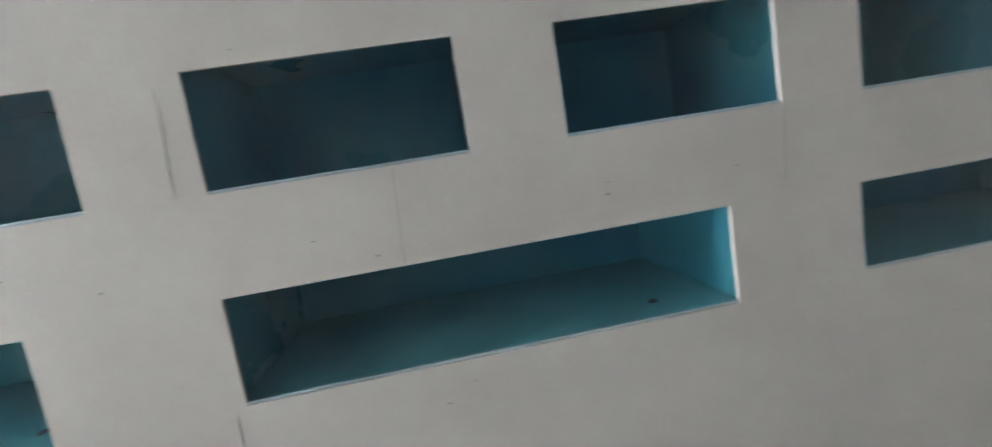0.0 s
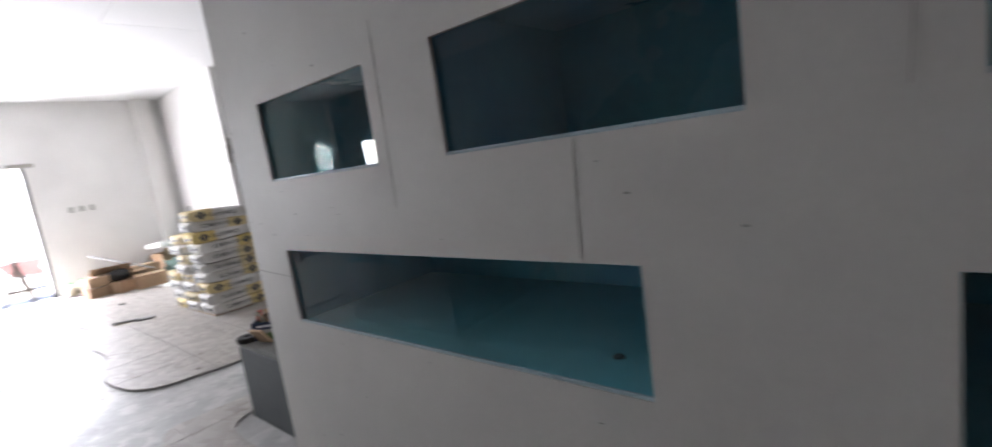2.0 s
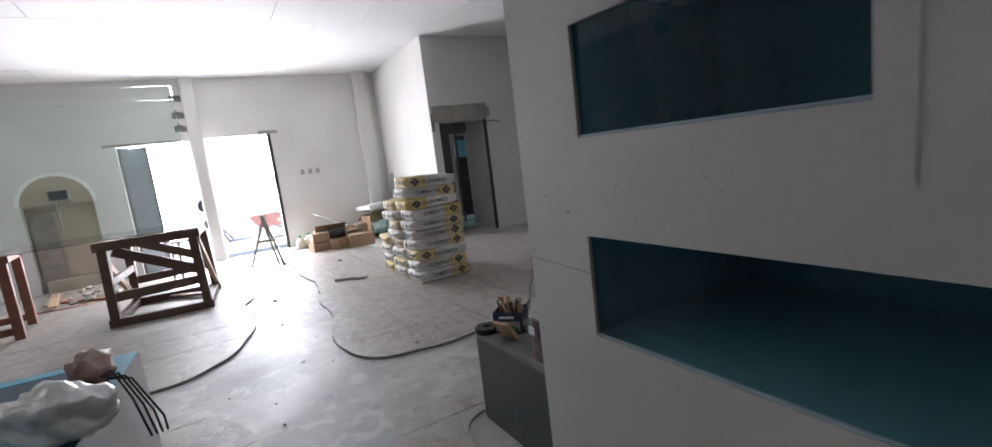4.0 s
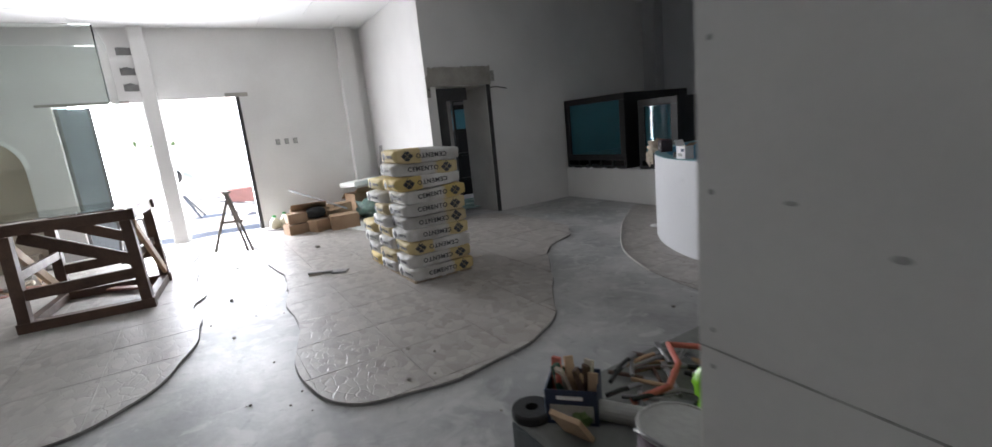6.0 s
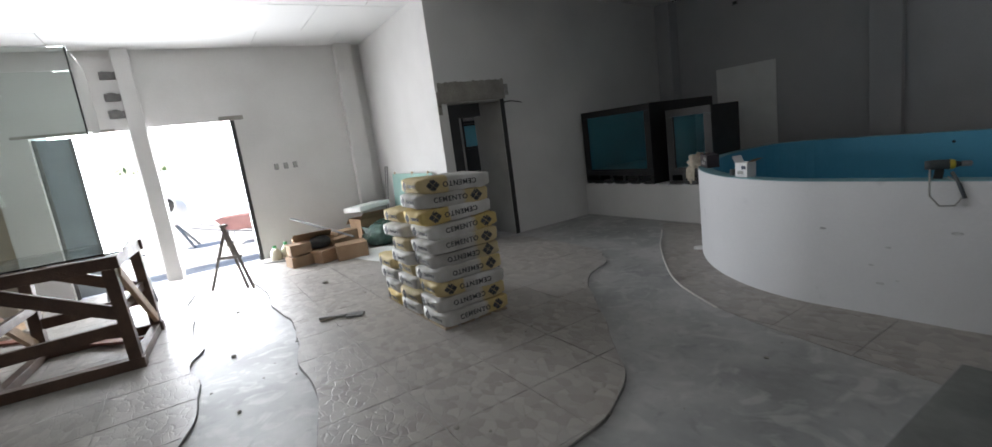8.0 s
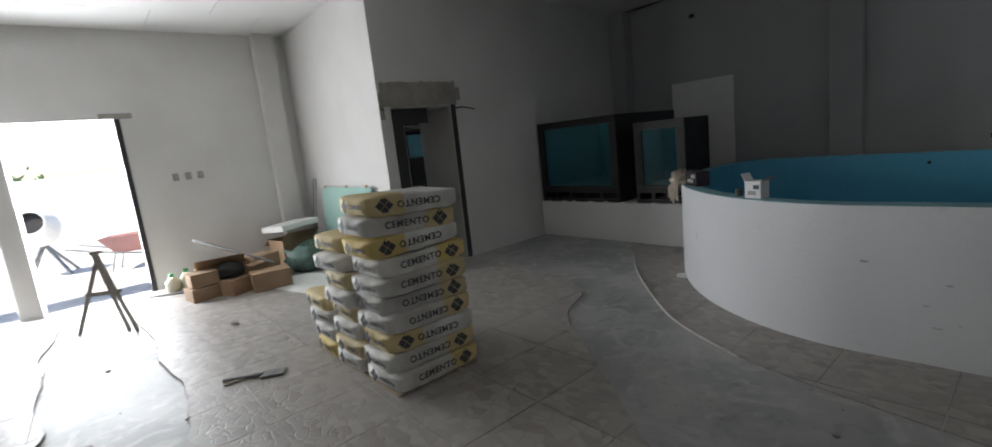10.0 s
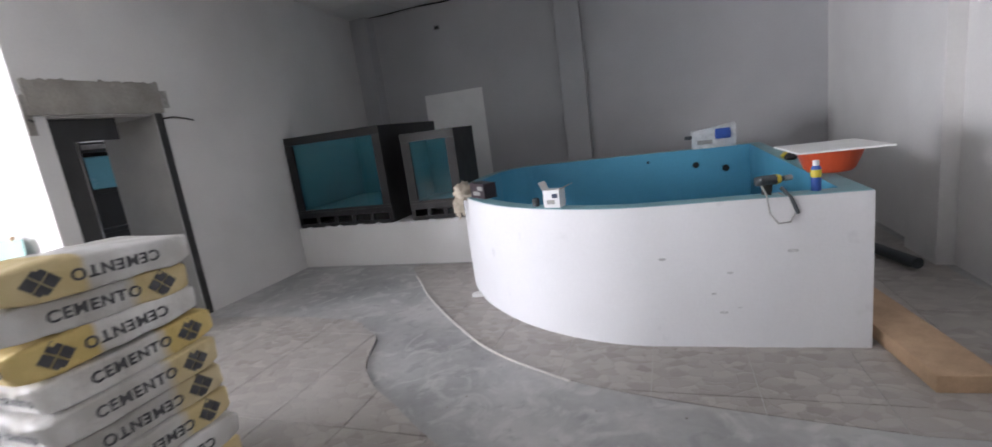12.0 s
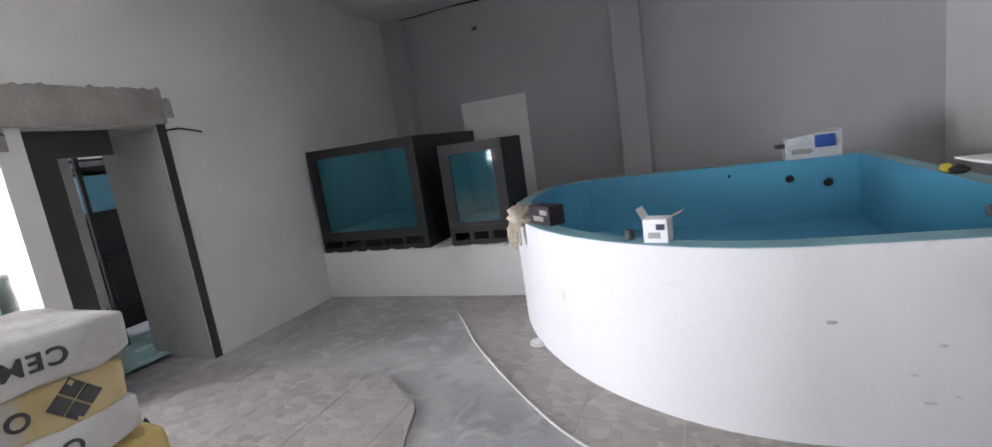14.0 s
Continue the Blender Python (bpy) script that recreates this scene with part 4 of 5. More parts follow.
for y, h in ((2.3, 0.19), (2.47, 0.22)):
    j = thing("plastic_jug", "cream plastic jug with a green cap", "jug", pose(-12.3, y, 0.0205), "plastic jugs")
    jb = part("jug_body", lathe([(0, 0), (0.075, 0), (0.085, 0.02), (0.085, h * .65), (0.05, h * .9), (0.03, h), (0, h)], 20), M_CREAM, j, smooth=True)
    part("cap", lathe([(0, h + .001), (0.032, h + .001), (0.03, h + 0.045), (0, h + 0.045)], 16), M_GREENBOTTLE, jb)
    part("handle", tube([(0.05, 0, h), (0.09, 0, h * .9), (0.085, 0, h * .6)], 0.01), M_CREAM, jb)
s = thing("iron_bar", "flat dark steel bar lying by the wall", "bar", pose(-12.05, 2.3, 0.0205, 0, 0, 55))
part("bar", box(-0.35, -0.03, 0, 0.35, 0.03, 0.012, 0.002), M_BLACK, s)
c = carton(-12.15, 3.85, 0.0205, .45, .5, .42, 8, 1, None, "dark opened carton under polystyrene lids")
s = thing("polystyrene_lid", "white polystyrene lid lying on a carton", "lid", pose(-12.1, 3.85, 0.58, 3, -4, 12))
part("lid", box(-0.3, -0.29, 0, 0.3, 0.29, 0.09, 0.02), M_STYRO, s)
s = thing("plastic_sheeting", "crumpled clear green plastic sheeting on the floor", "plastic sheet", pose(-11.6, 3.85, 0.0205))
part("sheet", blob((0.3, 0.28, 0.36), 0.35, 7), mat("green_film", (0.12, 0.2, 0.17), 0.25, var=0.25, scale=10, bump=0.5), s, smooth=True)
s = thing("glass_sheet", "pale green glass sheet leaning on the white wall", "glass sheet", pose(-11.05, 4.26, 0.0, -4, 0, 0))
part("sheet", box(-0.85, -0.005, 0.0, 0.75, 0.005, 1.12), mat("mint_glass", (0.36, 0.55, 0.5), 0.12, var=0.04, scale=2, bump=0), s)
for x in (-0.75, 0.0, 0.6):
    part("wall_clip", box(x, -0.012, 1.1, x + 0.025, 0.012, 1.15, 0.002), M_LIGHTWOOD, s)
for x in (-12.2, -12.3):
    s = thing("metal_strip", "thin metal strip leaning in the corner", "metal strip", pose(0, 0, 0))
    part("strip", beam((x, 4.2, 0.0), (x - 0.02, 4.38, 1.25), 0.03, 0.012), M_GREYMETAL, s)
s = thing("white_sheet", "white plastic sheet lying on the floor", "plastic sheet", pose(-10.75, 3.62, 0.0216, 0, 0, 12) @ Matrix.Diagonal((0.8, 0.7, 1, 1)))
bm = poly_prism(spline([(-.75, -.45), (0.0, -.55), (.6, -.4), (.55, .3), (-.1, .42), (-.7, .3)]), 0, 0.004)
part("sheet", bm, M_STYRO, s)
# hammer-like tool and debris on the tiles
s = thing("hand_tool", "grey steel hand tool lying on the tiles", "tool", pose(-8.4, 2.3, 0.0214, 0, 0, 60))
part("tool_handle", tube([(-0.22, 0, 0.016), (0.05, 0.01, 0.016)], 0.015), M_GREYMETAL, s)
part("blade", box(0.04, -0.05, 0, 0.2, 0.06, 0.02, 0.006), M_GREYMETAL, s)
part("blade", beam((-0.2, -0.05, 0.008), (0.05, 0.06, 0.008), 0.025, 0.012), M_CLOTH, s)
for x, y, sz in ((-9.9, 2.5, .05), (-8.3, 1.35, .03), (-6.0, 2.25, .02), (-5.62, 2.1, .022), (-9.6, 1.5, .03), (-7.2, 1.3, .02), (-5.3, 4.0, .02)):
    s = tagged(put("rubble_chip", blob((sz, sz * .8, sz * .7), 0.4, x, 1), M_RAW), "small chip of mortar on the floor", "rubble", "mortar chips")
    s.location = (x, y, 0.020 if 1.8 < y < 3 or x < -9 else 0.0)

random.seed(77)
bm = bmesh.new()
for k in range(170):
    x, y = random.uniform(-12.3, -3.9), random.uniform(0.6, 5.2)
    onmain = (-8 < x and 1.9 < y < 3.6) or (x < -8 and 1.9 < y)
    if -8.7 < x < -7.1 and 2.7 < y < 3.6 or (x > -5.6 and y < 0.95):
        continue
    r = random.uniform(0.003, 0.011)
    q = bmesh.ops.create_icosphere(bm, subdivisions=1, radius=r, matrix=Matrix.Translation((x, y, (0.0205 if onmain else 0.0) + r * 0.4)) @ Matrix.Diagonal((random.uniform(.7, 1.5), 1, 0.6, 1)))
tagged(put("grit", bm, M_RAW), "scattered crumbs of mortar and grit on the floor", "grit", kind="stuff")
# trestle in front of the doorway
s = thing("trestle", "timber trestle stand before the open doorway, greyed for its glare", "trestle", pose(0, 0, 0))
# Timber greyed in colour to suit the doorway's glare.
part("post", beam((-10.75, 1.78, 0.0), (-10.85, 1.6, 0.84), 0.03, 0.03), M_GREYWOOD, s)
part("post", beam((-10.85, 1.72, 0.0), (-10.92, 1.58, 0.84), 0.03, 0.03), M_GREYWOOD, s)
part("strut", beam((-11.2, 1.32, 0.0), (-10.92, 1.6, 0.78), 0.03, 0.03), M_GREYWOOD, s)
part("rail", beam((-11.08, 1.45, 0.42), (-10.8, 1.72, 0.44), 0.03, 0.04), M_GREYWOOD, s)
part("head", box(-10.94, 1.55, 0.84, -10.84, 1.65, 0.87, 0.004), M_GREYWOOD, s)
# saw horse behind the table
s = thing("saw_horse", "dark metal stool frame near the doorway", "stool", pose(-11.4, 0.45, 0, 0, 0, 20))
for a, b in (((-.2, -.2), (-.14, -.14)), ((.2, -.2), (.14, -.14)), ((-.2, .2), (-.14, .14)), ((.2, .2), (.14, .14))):
    part("leg", beam((*a, 0), (*b, 0.62), 0.035, 0.035), M_GREYMETAL, s)
part("seat", box(-0.2, -0.2, 0.62, 0.2, 0.2, 0.65, 0.006), M_GREYMETAL, s)
for i, (x, y, a, l) in enumerate(((-11.2, -1.0, 30, 1.1), (-11.0, -0.8, 55, 0.9), (-11.4, -1.3, 10, 1.2), (-10.8, -1.2, 80, 0.8), (-11.3, -0.6, 15, 1.0), (-9.6, 0.45, 50, .5))):
    s = thing("timber_offcut", "reddish timber offcut lying on the floor", "plank", pose(x, y, 0.002 + 0.026 * (i % 3), 0, 0, a), "timber offcuts")
    part("plank", box(-l / 2, -0.05, 0, l / 2, 0.05, 0.025, 0.003), M_REDWOOD if i % 2 else M_LIGHTWOOD, s)

# things in and under the arched niche, and on the bench
s = thing("meter_box", "dark grey electrical meter box on the niche wall", "meter box", pose(-12.69, -1.2, 1.6))
part("box_body", box(0, -0.14, -0.1, 0.09, 0.14, 0.09, 0.008), M_LID, s)
part("box_lid", box(0.0905, -0.12, -0.08, 0.1, 0.12, 0.07, 0.004), M_GREYPAINT, s)
part("conduit", tube([(0.05, -0.05, -0.1), (0.05, -0.05, -0.55)], 0.016), M_LID, s)
s = thing("leaning_board", "grey board leaning inside the niche", "board", pose(-12.78, -1.52, 0.0, 0, -2, 0))
part("board", box(-0.012, -0.16, 0.0, 0.012, 0.16, 1.35, 0.003), M_GREYWOOD, s)
s = thing("niche_step", "low beige rendered step in the niche", "step", pose(-12.78, -1.2, 0.0))
part("step", box(-0.08, -0.42, 0, 0.16, 0.3, 0.2, 0.012), M_NICHE, s)
s = thing("plastic_tub", "white plastic tub standing on the timber bench", "tub", pose(-9.5, -1.5, 0.9815, 0, 0, 8))
tub = part("tub_body", lathe([(0, 0), (.2, 0), (.215, .02), (.25, .36), (.275, .365), (.275, .385), (.24, .385), (.2, .025), (0, .02)], 32), M_WHITE, s)
part("rim_band", lathe([(.252, .30), (.262, .30), (.264, .318), (.254, .318), (.252, .30)], 32), M_STYRO, tub)
random.seed(52)
for k in range(26):
    r = random.uniform(0.025, 0.075)
    q = tagged(put("mortar_rubble", blob((r * 1.3, r, r), 0.45, k * 1.7, 2), M_RAW if k % 3 else M_NICHE), "broken lump of mortar under the arch", "rubble", "rubble under the arch")
    q.location = (random.uniform(-12.3, -10.9), random.uniform(-1.5, -0.3), 0.0205)
# ---- white tub with blue inside near the start ----
s = thing("rearing_tank", "white walled low tank painted blue inside", "tank", pose(-4.68, -0.3, 0.0, 0, 0, -4))
tx, ty, th, tz = 0.66, 0.68, 0.09, 0.6
for bb in ((-tx, -ty, 0, tx, -ty + th, tz), (-tx, ty - th, 0, tx, ty, tz), (-tx, -ty + th, 0, -tx + th, ty - th, tz), (tx - th, -ty + th, 0, tx, ty - th, tz)):
    part("side_wall", box(*bb), M_POOL, s)
part("lining", box(-tx + th, -ty + th, 0, tx - th, ty - th, 0.4), M_BLUE, s, "blue painted floor")
for bb in ((-tx + .002, -ty + .002, tz, tx - .002, -ty + th, tz + .004), (-tx + .002, ty - th, tz, tx - .002, ty - .002, tz + .004), (-tx + .002, -ty + th, tz, -tx + th, ty - th, tz + .004), (tx - th, -ty + th, tz, tx - .002, ty - th, tz + .004)):
    part("rim", box(*bb), M_BLUE, s)
s = thing("plastic_bag", "crumpled clear plastic bag on the tank rim", "bag", pose(-4.4, 0.27, 0.605, 0, 0, 40))
part("bag", blob((0.25, 0.15, 0.15), 0.3, 2, 4), M_CLEARBAG, s, smooth=True)
s = thing("hose", "crumpled brown hose with dark wires on the rim", "hose", pose(-4.98, 0.28, 0.605, 0, 0, 14))
part("coil", blob((0.26, 0.09, 0.11), 0.35, 9), mat("brown_hose", (0.2, 0.09, 0.07), 0.6, var=0.2, scale=15), s, smooth=True)
for k in range(4):
    part("wire", tube([(0.2, 0.0, 0.05), (0.32, 0.05 + .02 * k, 0.1 - .02 * k), (0.42, 0.09 + .03 * k, -0.02 - .04 * k), (0.45, 0.12 + .02 * k, -0.2)], 0.005, 6), M_RUBBER, s)

# ---- dark block with painter's clutter beside the tank wall ----
BX0, BX1, BY0, BY1, BZ = -4.32, -3.569, 1.99, 3.5, 0.5
s = thing("rendered_basin", "low dark grey rendered block beside the wall", "basin", pose(0, 0, 0))
part("body", box(BX0, BY0, 0, BX1, BY1, BZ - 0.03, 0.01), M_GREYPAINT, s)
part("top_slab", box(BX0 + .002, BY0 + .002, BZ - 0.029, BX1, BY1, BZ, 0.006), mat("mortar_top", (0.19, 0.195, 0.185), 0.85, var=0.15, scale=5, fine=30), s)


def can(x, y, z, r, h, body, lid, label, handle=True, open_top=False):
    c = thing("paint_can", label, "paint can", pose(x, y, z), "paint cans")
    cb = part("can_body", lathe([(0, 0), (r, 0), (r * 1.02, 0.008), (r, 0.016), (r, h - .012), (r * 1.03, h - .006), (r * 1.03, h), (r * .94, h), (r * .93, h - .02), (0, h - .02)], 28), body, c, smooth=False)
    part("lid", lathe([(0, h - .018), (r * .92, h - .018), (r * .92, h - .01), (0, h - .012)] if open_top else [(0, h + .001), (r * 1.03, h + .001), (r * 1.03, h + .007), (r * .95, h + .009), (r * .93, h + .005), (0, h + .005)], 28), lid, cb)
    if handle:
        part("handle", tube([(r * math.cos(a) * 1.05, r * math.sin(a) * 1.05, h * .55 - .1 * math.sin(a * 1 + 0.0)) for a in [math.pi * k / 14 + 2.6 for k in range(15)]], 0.004, 6), M_GREYMETAL, cb)
    return c


c = can(-3.77, 2.10, BZ, 0.088, 0.19, M_PURPLE, M_LID, "purple paint can with a cloudy lid and wire handle")
part("label_patch", box(-0.04, -0.092, 0.12, 0.0, -0.083, 0.155, 0.001), M_WHITE, c)
can(-4.05, 2.76, BZ, 0.065, 0.12, M_GREYMETAL, mat("pinkish_paint", (0.5, 0.3, 0.22), 0.5), "dented tin with dried pinkish paint inside", False, True)
s = thing("tape_roll", "black round roll lying flat", "roll", pose(-4.26, 2.035, BZ))
part("roll", lathe([(0.02, 0), (0.06, 0), (0.064, 0.01), (0.064, 0.025), (0.06, 0.032), (0.02, 0.032), (0.02, 0)], 24), M_RUBBER, s)
s = thing("tool_carton", "dark blue carton full of paint brushes and tools", "box", pose(-4.19, 2.15, BZ, 0, 0, 42) @ Matrix.Scale(0.86, 4))
for bb in ((-.09, -.08, 0, .09, -.076, .13), (-.09, .076, 0, .09, .08, .13), (-.09, -.076, 0, -.086, .076, .13), (.086, -.076, 0, .09, .076, .13), (-.086, -.076, 0, .086, .076, .004)):
    part("side", box(*bb), M_NAVY, s)
part("label_patch", box(-.075, -.083, .015, .075, -.0805, .075), M_LID, s)
part("label_bar", box(-.05, -.0825, .095, .04, -.0805, .108), M_WHITE, s)
part("label_patch", box(-.093, -.075, .004, -.0905, .075, .126), mat("pale_blue_print", (0.35, 0.45, 0.6), 0.5, var=0.2, scale=25), s)
M_DKGREEN = mat("dark_green_handle", (0.03, 0.09, 0.05), 0.5, var=0.1, scale=9)
random.seed(5)
for k, mm in enumerate((M_PINK, M_PINK, M_DKGREEN, M_DKGREEN, M_DKGREEN, M_LIGHTWOOD, M_CLOTH, M_LIGHTWOOD, M_WOOD, M_CLOTH, M_LIGHTWOOD, M_WOOD, M_LIGHTWOOD)):
    x = -0.07 + 0.0115 * k
    part("brush", beam((x, random.uniform(-.04, .04), 0.01), (x + random.uniform(-.05, .03), random.uniform(-.05, .05), random.uniform(.15, .2)), 0.034, 0.016, bevel=0.003), mm, s)
s = thing("sanding_block", "pale wooden block leaning among the tools", "block", pose(-4.09, 2.08, BZ + 0.002, 35, 0, 15))
part("block", box(-.05, -.008, 0.006, .05, .008, .12, 0.003), M_LIGHTWOOD, s)
s = thing("pipe_offcut", "short grey plastic pipe", "pipe", pose(-4.05, 2.22, BZ + .031, 0, 0, 30))
part("pipe", lathe([(0.024, 0), (0.03, 0), (0.03, 0.16), (0.024, 0.16), (0.024, 0)], 18, m=pose(-.08, 0, 0, 0, 90, 0)), M_LID, s)
s = thing("moss_clump", "small green dried plant clump", "plant", pose(-4.13, 2.12, BZ))
part("clump", blob((0.035, 0.03, 0.05), 0.5, 4, 2), M_LEAF, s)
random.seed(6)
for k in range(40):
    mm = (M_WOOD, M_LIGHTWOOD, M_GREYMETAL, M_RUBBER)[k % 4]
    x, y, a, l = random.uniform(-4.25, -3.82), random.uniform(2.28, 2.66), random.uniform(0, 180), random.uniform(0.1, 0.2)
    s = thing("hand_tool", "used hand tool in a heap of clutter", "tool", pose(x, y, BZ + 0.012 + 0.012 * (k % 4), 0, 0, a), "heap of hand tools")
    part("tool_handle", tube([(-l / 2, 0, 0), (0, 0, 0.003), (l / 4, 0, 0)], 0.0075), mm, s)
    part("blade", box(l / 4, -.010, -.003, l / 2 + .02, .010, .003, 0.001), M_GREYMETAL, s)
s = thing("red_strap", "faded red strap lying over the tools", "strap", pose(0, 0, 0))
part("strap", tube([(-3.78, 2.64, BZ + .08), (-4.12, 2.66, BZ + .07), (-4.2, 2.6, BZ + .07), (-4.08, 2.5, BZ + .08), (-4.02, 2.38, BZ + .07), (-4.08, 2.28, BZ + .03)], 0.011), M_PINK, s)
s = thing("green_bag", "bright lime green plastic bag, full", "bag", pose(-3.775, 2.46, BZ, 0, 0, 0) @ Matrix.Diagonal((0.84, 0.92, 0.8, 1)))
bm = box(-0.15, -0.15, 0, 0.15, 0.15, 0.31)
bmesh.ops.subdivide_edges(bm, edges=bm.edges, cuts=9, use_grid_fill=True)
for v in bm.verts:
    f = 1 - 0.35 * (v.co.z / 0.31) ** 3 * (abs(v.co.x) + abs(v.co.y)) / 0.3
    k = noise.noise(v.co * 6) * 0.03 + noise.noise(v.co * 19) * 0.012
    v.co = Vector((v.co.x * f + k, v.co.y * f + k * .7, v.co.z + (k if v.co.z > 0.02 else 0)))
part("bag", bm, M_GREEN, s, smooth=True)
part("bag_handle", tube([(-.03, -.02, .29), (-.05, -.05, .34), (0.0, -.06, .35), (.04, -.03, .3)], 0.012, 8), M_GREEN, s)
s = thing("plastic_bag", "cloudy white plastic bag with jars", "bag", pose(-3.85, 2.93, BZ) @ Matrix.Diagonal((1.1, 1.0, 0.85, 1)))
part("bag", blob((0.15, 0.13, 0.22), 0.22, 5, 4), M_CLEARBAG, s, smooth=True)
s = thing("black_crate", "dark plastic crate with a rounded lid", "crate", pose(-3.90, 3.28, BZ, 0, 0, -4) @ Matrix.Diagonal((1.05, 0.95, 1.25, 1)))
M_BIN = mat("dark_green_plastic", (0.018, 0.04, 0.036), 0.35, var=0.2, scale=8, fine=30, bump=0.1)
crate_body = part("crate_body", box(-.22, -.17, 0, .22, .17, .12, 0.03), M_BIN, s)
part("lid", box(-.23, -.18, .115, .23, .18, .165, 0.024), M_BIN, s)
for z in (.03, .08):
    part("ridge", box(-.225, -.178, z, .225, -.171, z + .02, 0.002), M_RUBBER, crate_body)

# ---- things on the pool rim ----
def small_box(x, y, z, sx, sy, sz, rz, m, label, flap=None):
    c = thing("small_carton", label, "box", pose(x, y, z, 0, 0, rz))
    part("carton_body", box(-sx / 2, -sy / 2, 0, sx / 2, sy / 2, sz, 0.002), m, c)
    part("label_patch", box(-sx * .3, -sy / 2 - .002, sz * .2, sx * .2, -sy / 2 - .0005, sz * .45), M_LID, c)
    part("label_patch", box(sx * .05, -sy / 2 - .0025, sz * .55, sx * .4, -sy / 2 - .0008, sz * .8), M_LID if m is not M_WHITE else M_NAVY, c)
    if flap:
        part("flap", box(0, -sy / 2, 0, 0.07, sy / 2, 0.002, m=Matrix.Translation((sx / 2, 0, sz)) @ pose(0, 0, 0, 0, -25, 0)), M_CARD, c)
        part("flap", box(0, -sy / 2, 0, 0.06, sy / 2, 0.002, m=Matrix.Translation((-sx / 2, 0, sz)) @ pose(0, 0, 0, 0, -62, 180)), m, c)
    return c


small_box(-6.88, 5.9, PH + .001, .26, .12, .13, -42, mat("maroon_black_carton", (0.035, 0.022, 0.03), 0.45, var=0.2, scale=9), "small black and maroon carton on the pool rim")
small_box(-6.10, 5.22, PH + .001, .12, .1, .12, -12, M_WHITE, "small white carton with open flaps on the rim", True)
s = thing("small_jar", "small dark plastic cap standing on the pool rim", "cap", pose(-6.25, 5.28, PH + .001))
part("cap_body", lathe([(0, 0), (.024, 0), (.026, .006), (.024, .05), (.02, .055), (0, .055)], 18), M_GREYPAINT, s)
part("cap_ring", lathe([(.0255, .03), (.028, .031), (.028, .037), (.0255, .038), (.0255, .03)], 18), M_BLACK, s)
s = thing("rag", "crumpled beige rag hanging over the pool rim", "rag", pose(-7.12, 6.06, PH - 0.03))
part("rag", blob((0.1, 0.12, 0.14), 0.5, 21), M_CLOTH, s, smooth=True)
for k in range(5):
    part("rag_tail", tube([(-0.05 + .02 * k, -.06 - .008 * k, .05), (-.08 + .02 * k, -.10, 0.0), (-.08 + .02 * k, -.105, -.1 - .03 * (k % 3))], 0.012, 6), M_CLOTH, s)
s = thing("paper_sack", "white and blue paper bag lying on the far rim", "bag", pose(-4.83, 8.42, PH + .001, 0, 0, 3))
bm = box(-0.25, -0.07, 0, 0.23, 0.07, 0.21)
bmesh.ops.subdivide_edges(bm, edges=bm.edges, cuts=6, use_grid_fill=True)
for v in bm.verts:
    k = noise.noise(v.co * 9) * 0.02 + noise.noise(v.co * 23) * 0.01
    v.co += Vector((k * 0.7, k, k if v.co.z > 0.01 else 0))
    v.co.z += 0.10 * (v.co.x + 0.25) * (v.co.z / 0.21)
part("bag", bm, M_CLEARBAG, s)
part("flap", box(-0.33, -0.05, 0.12, -0.24, 0.05, 0.16, 0.006), M_GREYPAINT, s)
part("label_patch", box(0.0, -0.1, 0.1, 0.17, -0.05, 0.22, 0.01), M_BLUEPRINT, s)
part("label_patch", box(-0.2, -0.09, 0.05, -0.03, -0.077, 0.1, 0.003), M_LID, s)
s = thing("drill", "old yellow and black power tool on the rim", "power tool", pose(-4.82, 5.1, PH + .001, 0, 0, 20) @ Matrix.Scale(0.85, 4))
part("tool_body", lathe([(0, -.09), (.03, -.09), (.035, -.05), (.035, .04), (.02, .08), (.012, .11), (0, .11)], 16, m=pose(0, 0, .1, 0, 90, 0)), M_GREYPAINT, s, smooth=True)
part("collar", lathe([(.0, .041), (.037, .041), (.03, .07), (0, .07)], 16, m=pose(0, 0, .1, 0, 90, 0)), M_YELLOW, s)
part("tool_grip", beam((-.02, 0, 0.002), (-.01, 0, 0.08), .04, .05), M_RUBBER, s)
part("chuck", lathe([(0, 0), (.02, 0), (.02, .05), (0, .06)], 12, m=pose(.1, 0, .1, 0, 90, 0)), M_GREYMETAL, s)
part("cable", tube([(-.06, 0, .08), (-.07, -.09, .02), (-.07, -.13, -.1), (-.02, -.135, -.17), (.06, -.135, -.17), (.1, -.13, -.11), (.07, -.11, -.02), (0.03, -.05, .02)], 0.006, 8), M_LID, s)
part("strap", tube([(.05, -.05, .05), (.08, -.12, -.02), (.11, -.135, -.12)], 0.012, 8), M_GREYPAINT, s)
s = thing("spray_can", "blue and yellow spray can on the rim", "spray can", pose(-4.58, 5.14, PH + .001) @ Matrix.Scale(0.85, 4))
part("can_body", lathe([(0, 0), (.03, 0), (.03, .15), (.02, .165), (0, .165)], 18), M_BLUEPRINT, s)
part("label_band", lathe([(.0305, .09), (.0312, .09), (.0312, .14), (.0305, .14)], 18), M_YELLOW, s)
part("cap", lathe([(0, .166), (.02, .166), (.018, .2), (0, .2)], 16), M_WHITE, s)
s = thing("washbasin", "orange red plastic bowl on the pool corner", "bowl", pose(-4.33, 5.85, PH + .001))
part("bowl", lathe([(0, 0), (.13, 0), (.15, .02), (.2, .15), (.215, .15), (.215, .157), (.195, .157), (.14, .02), (0, .012)], 32), M_ORANGE, s, smooth=False)
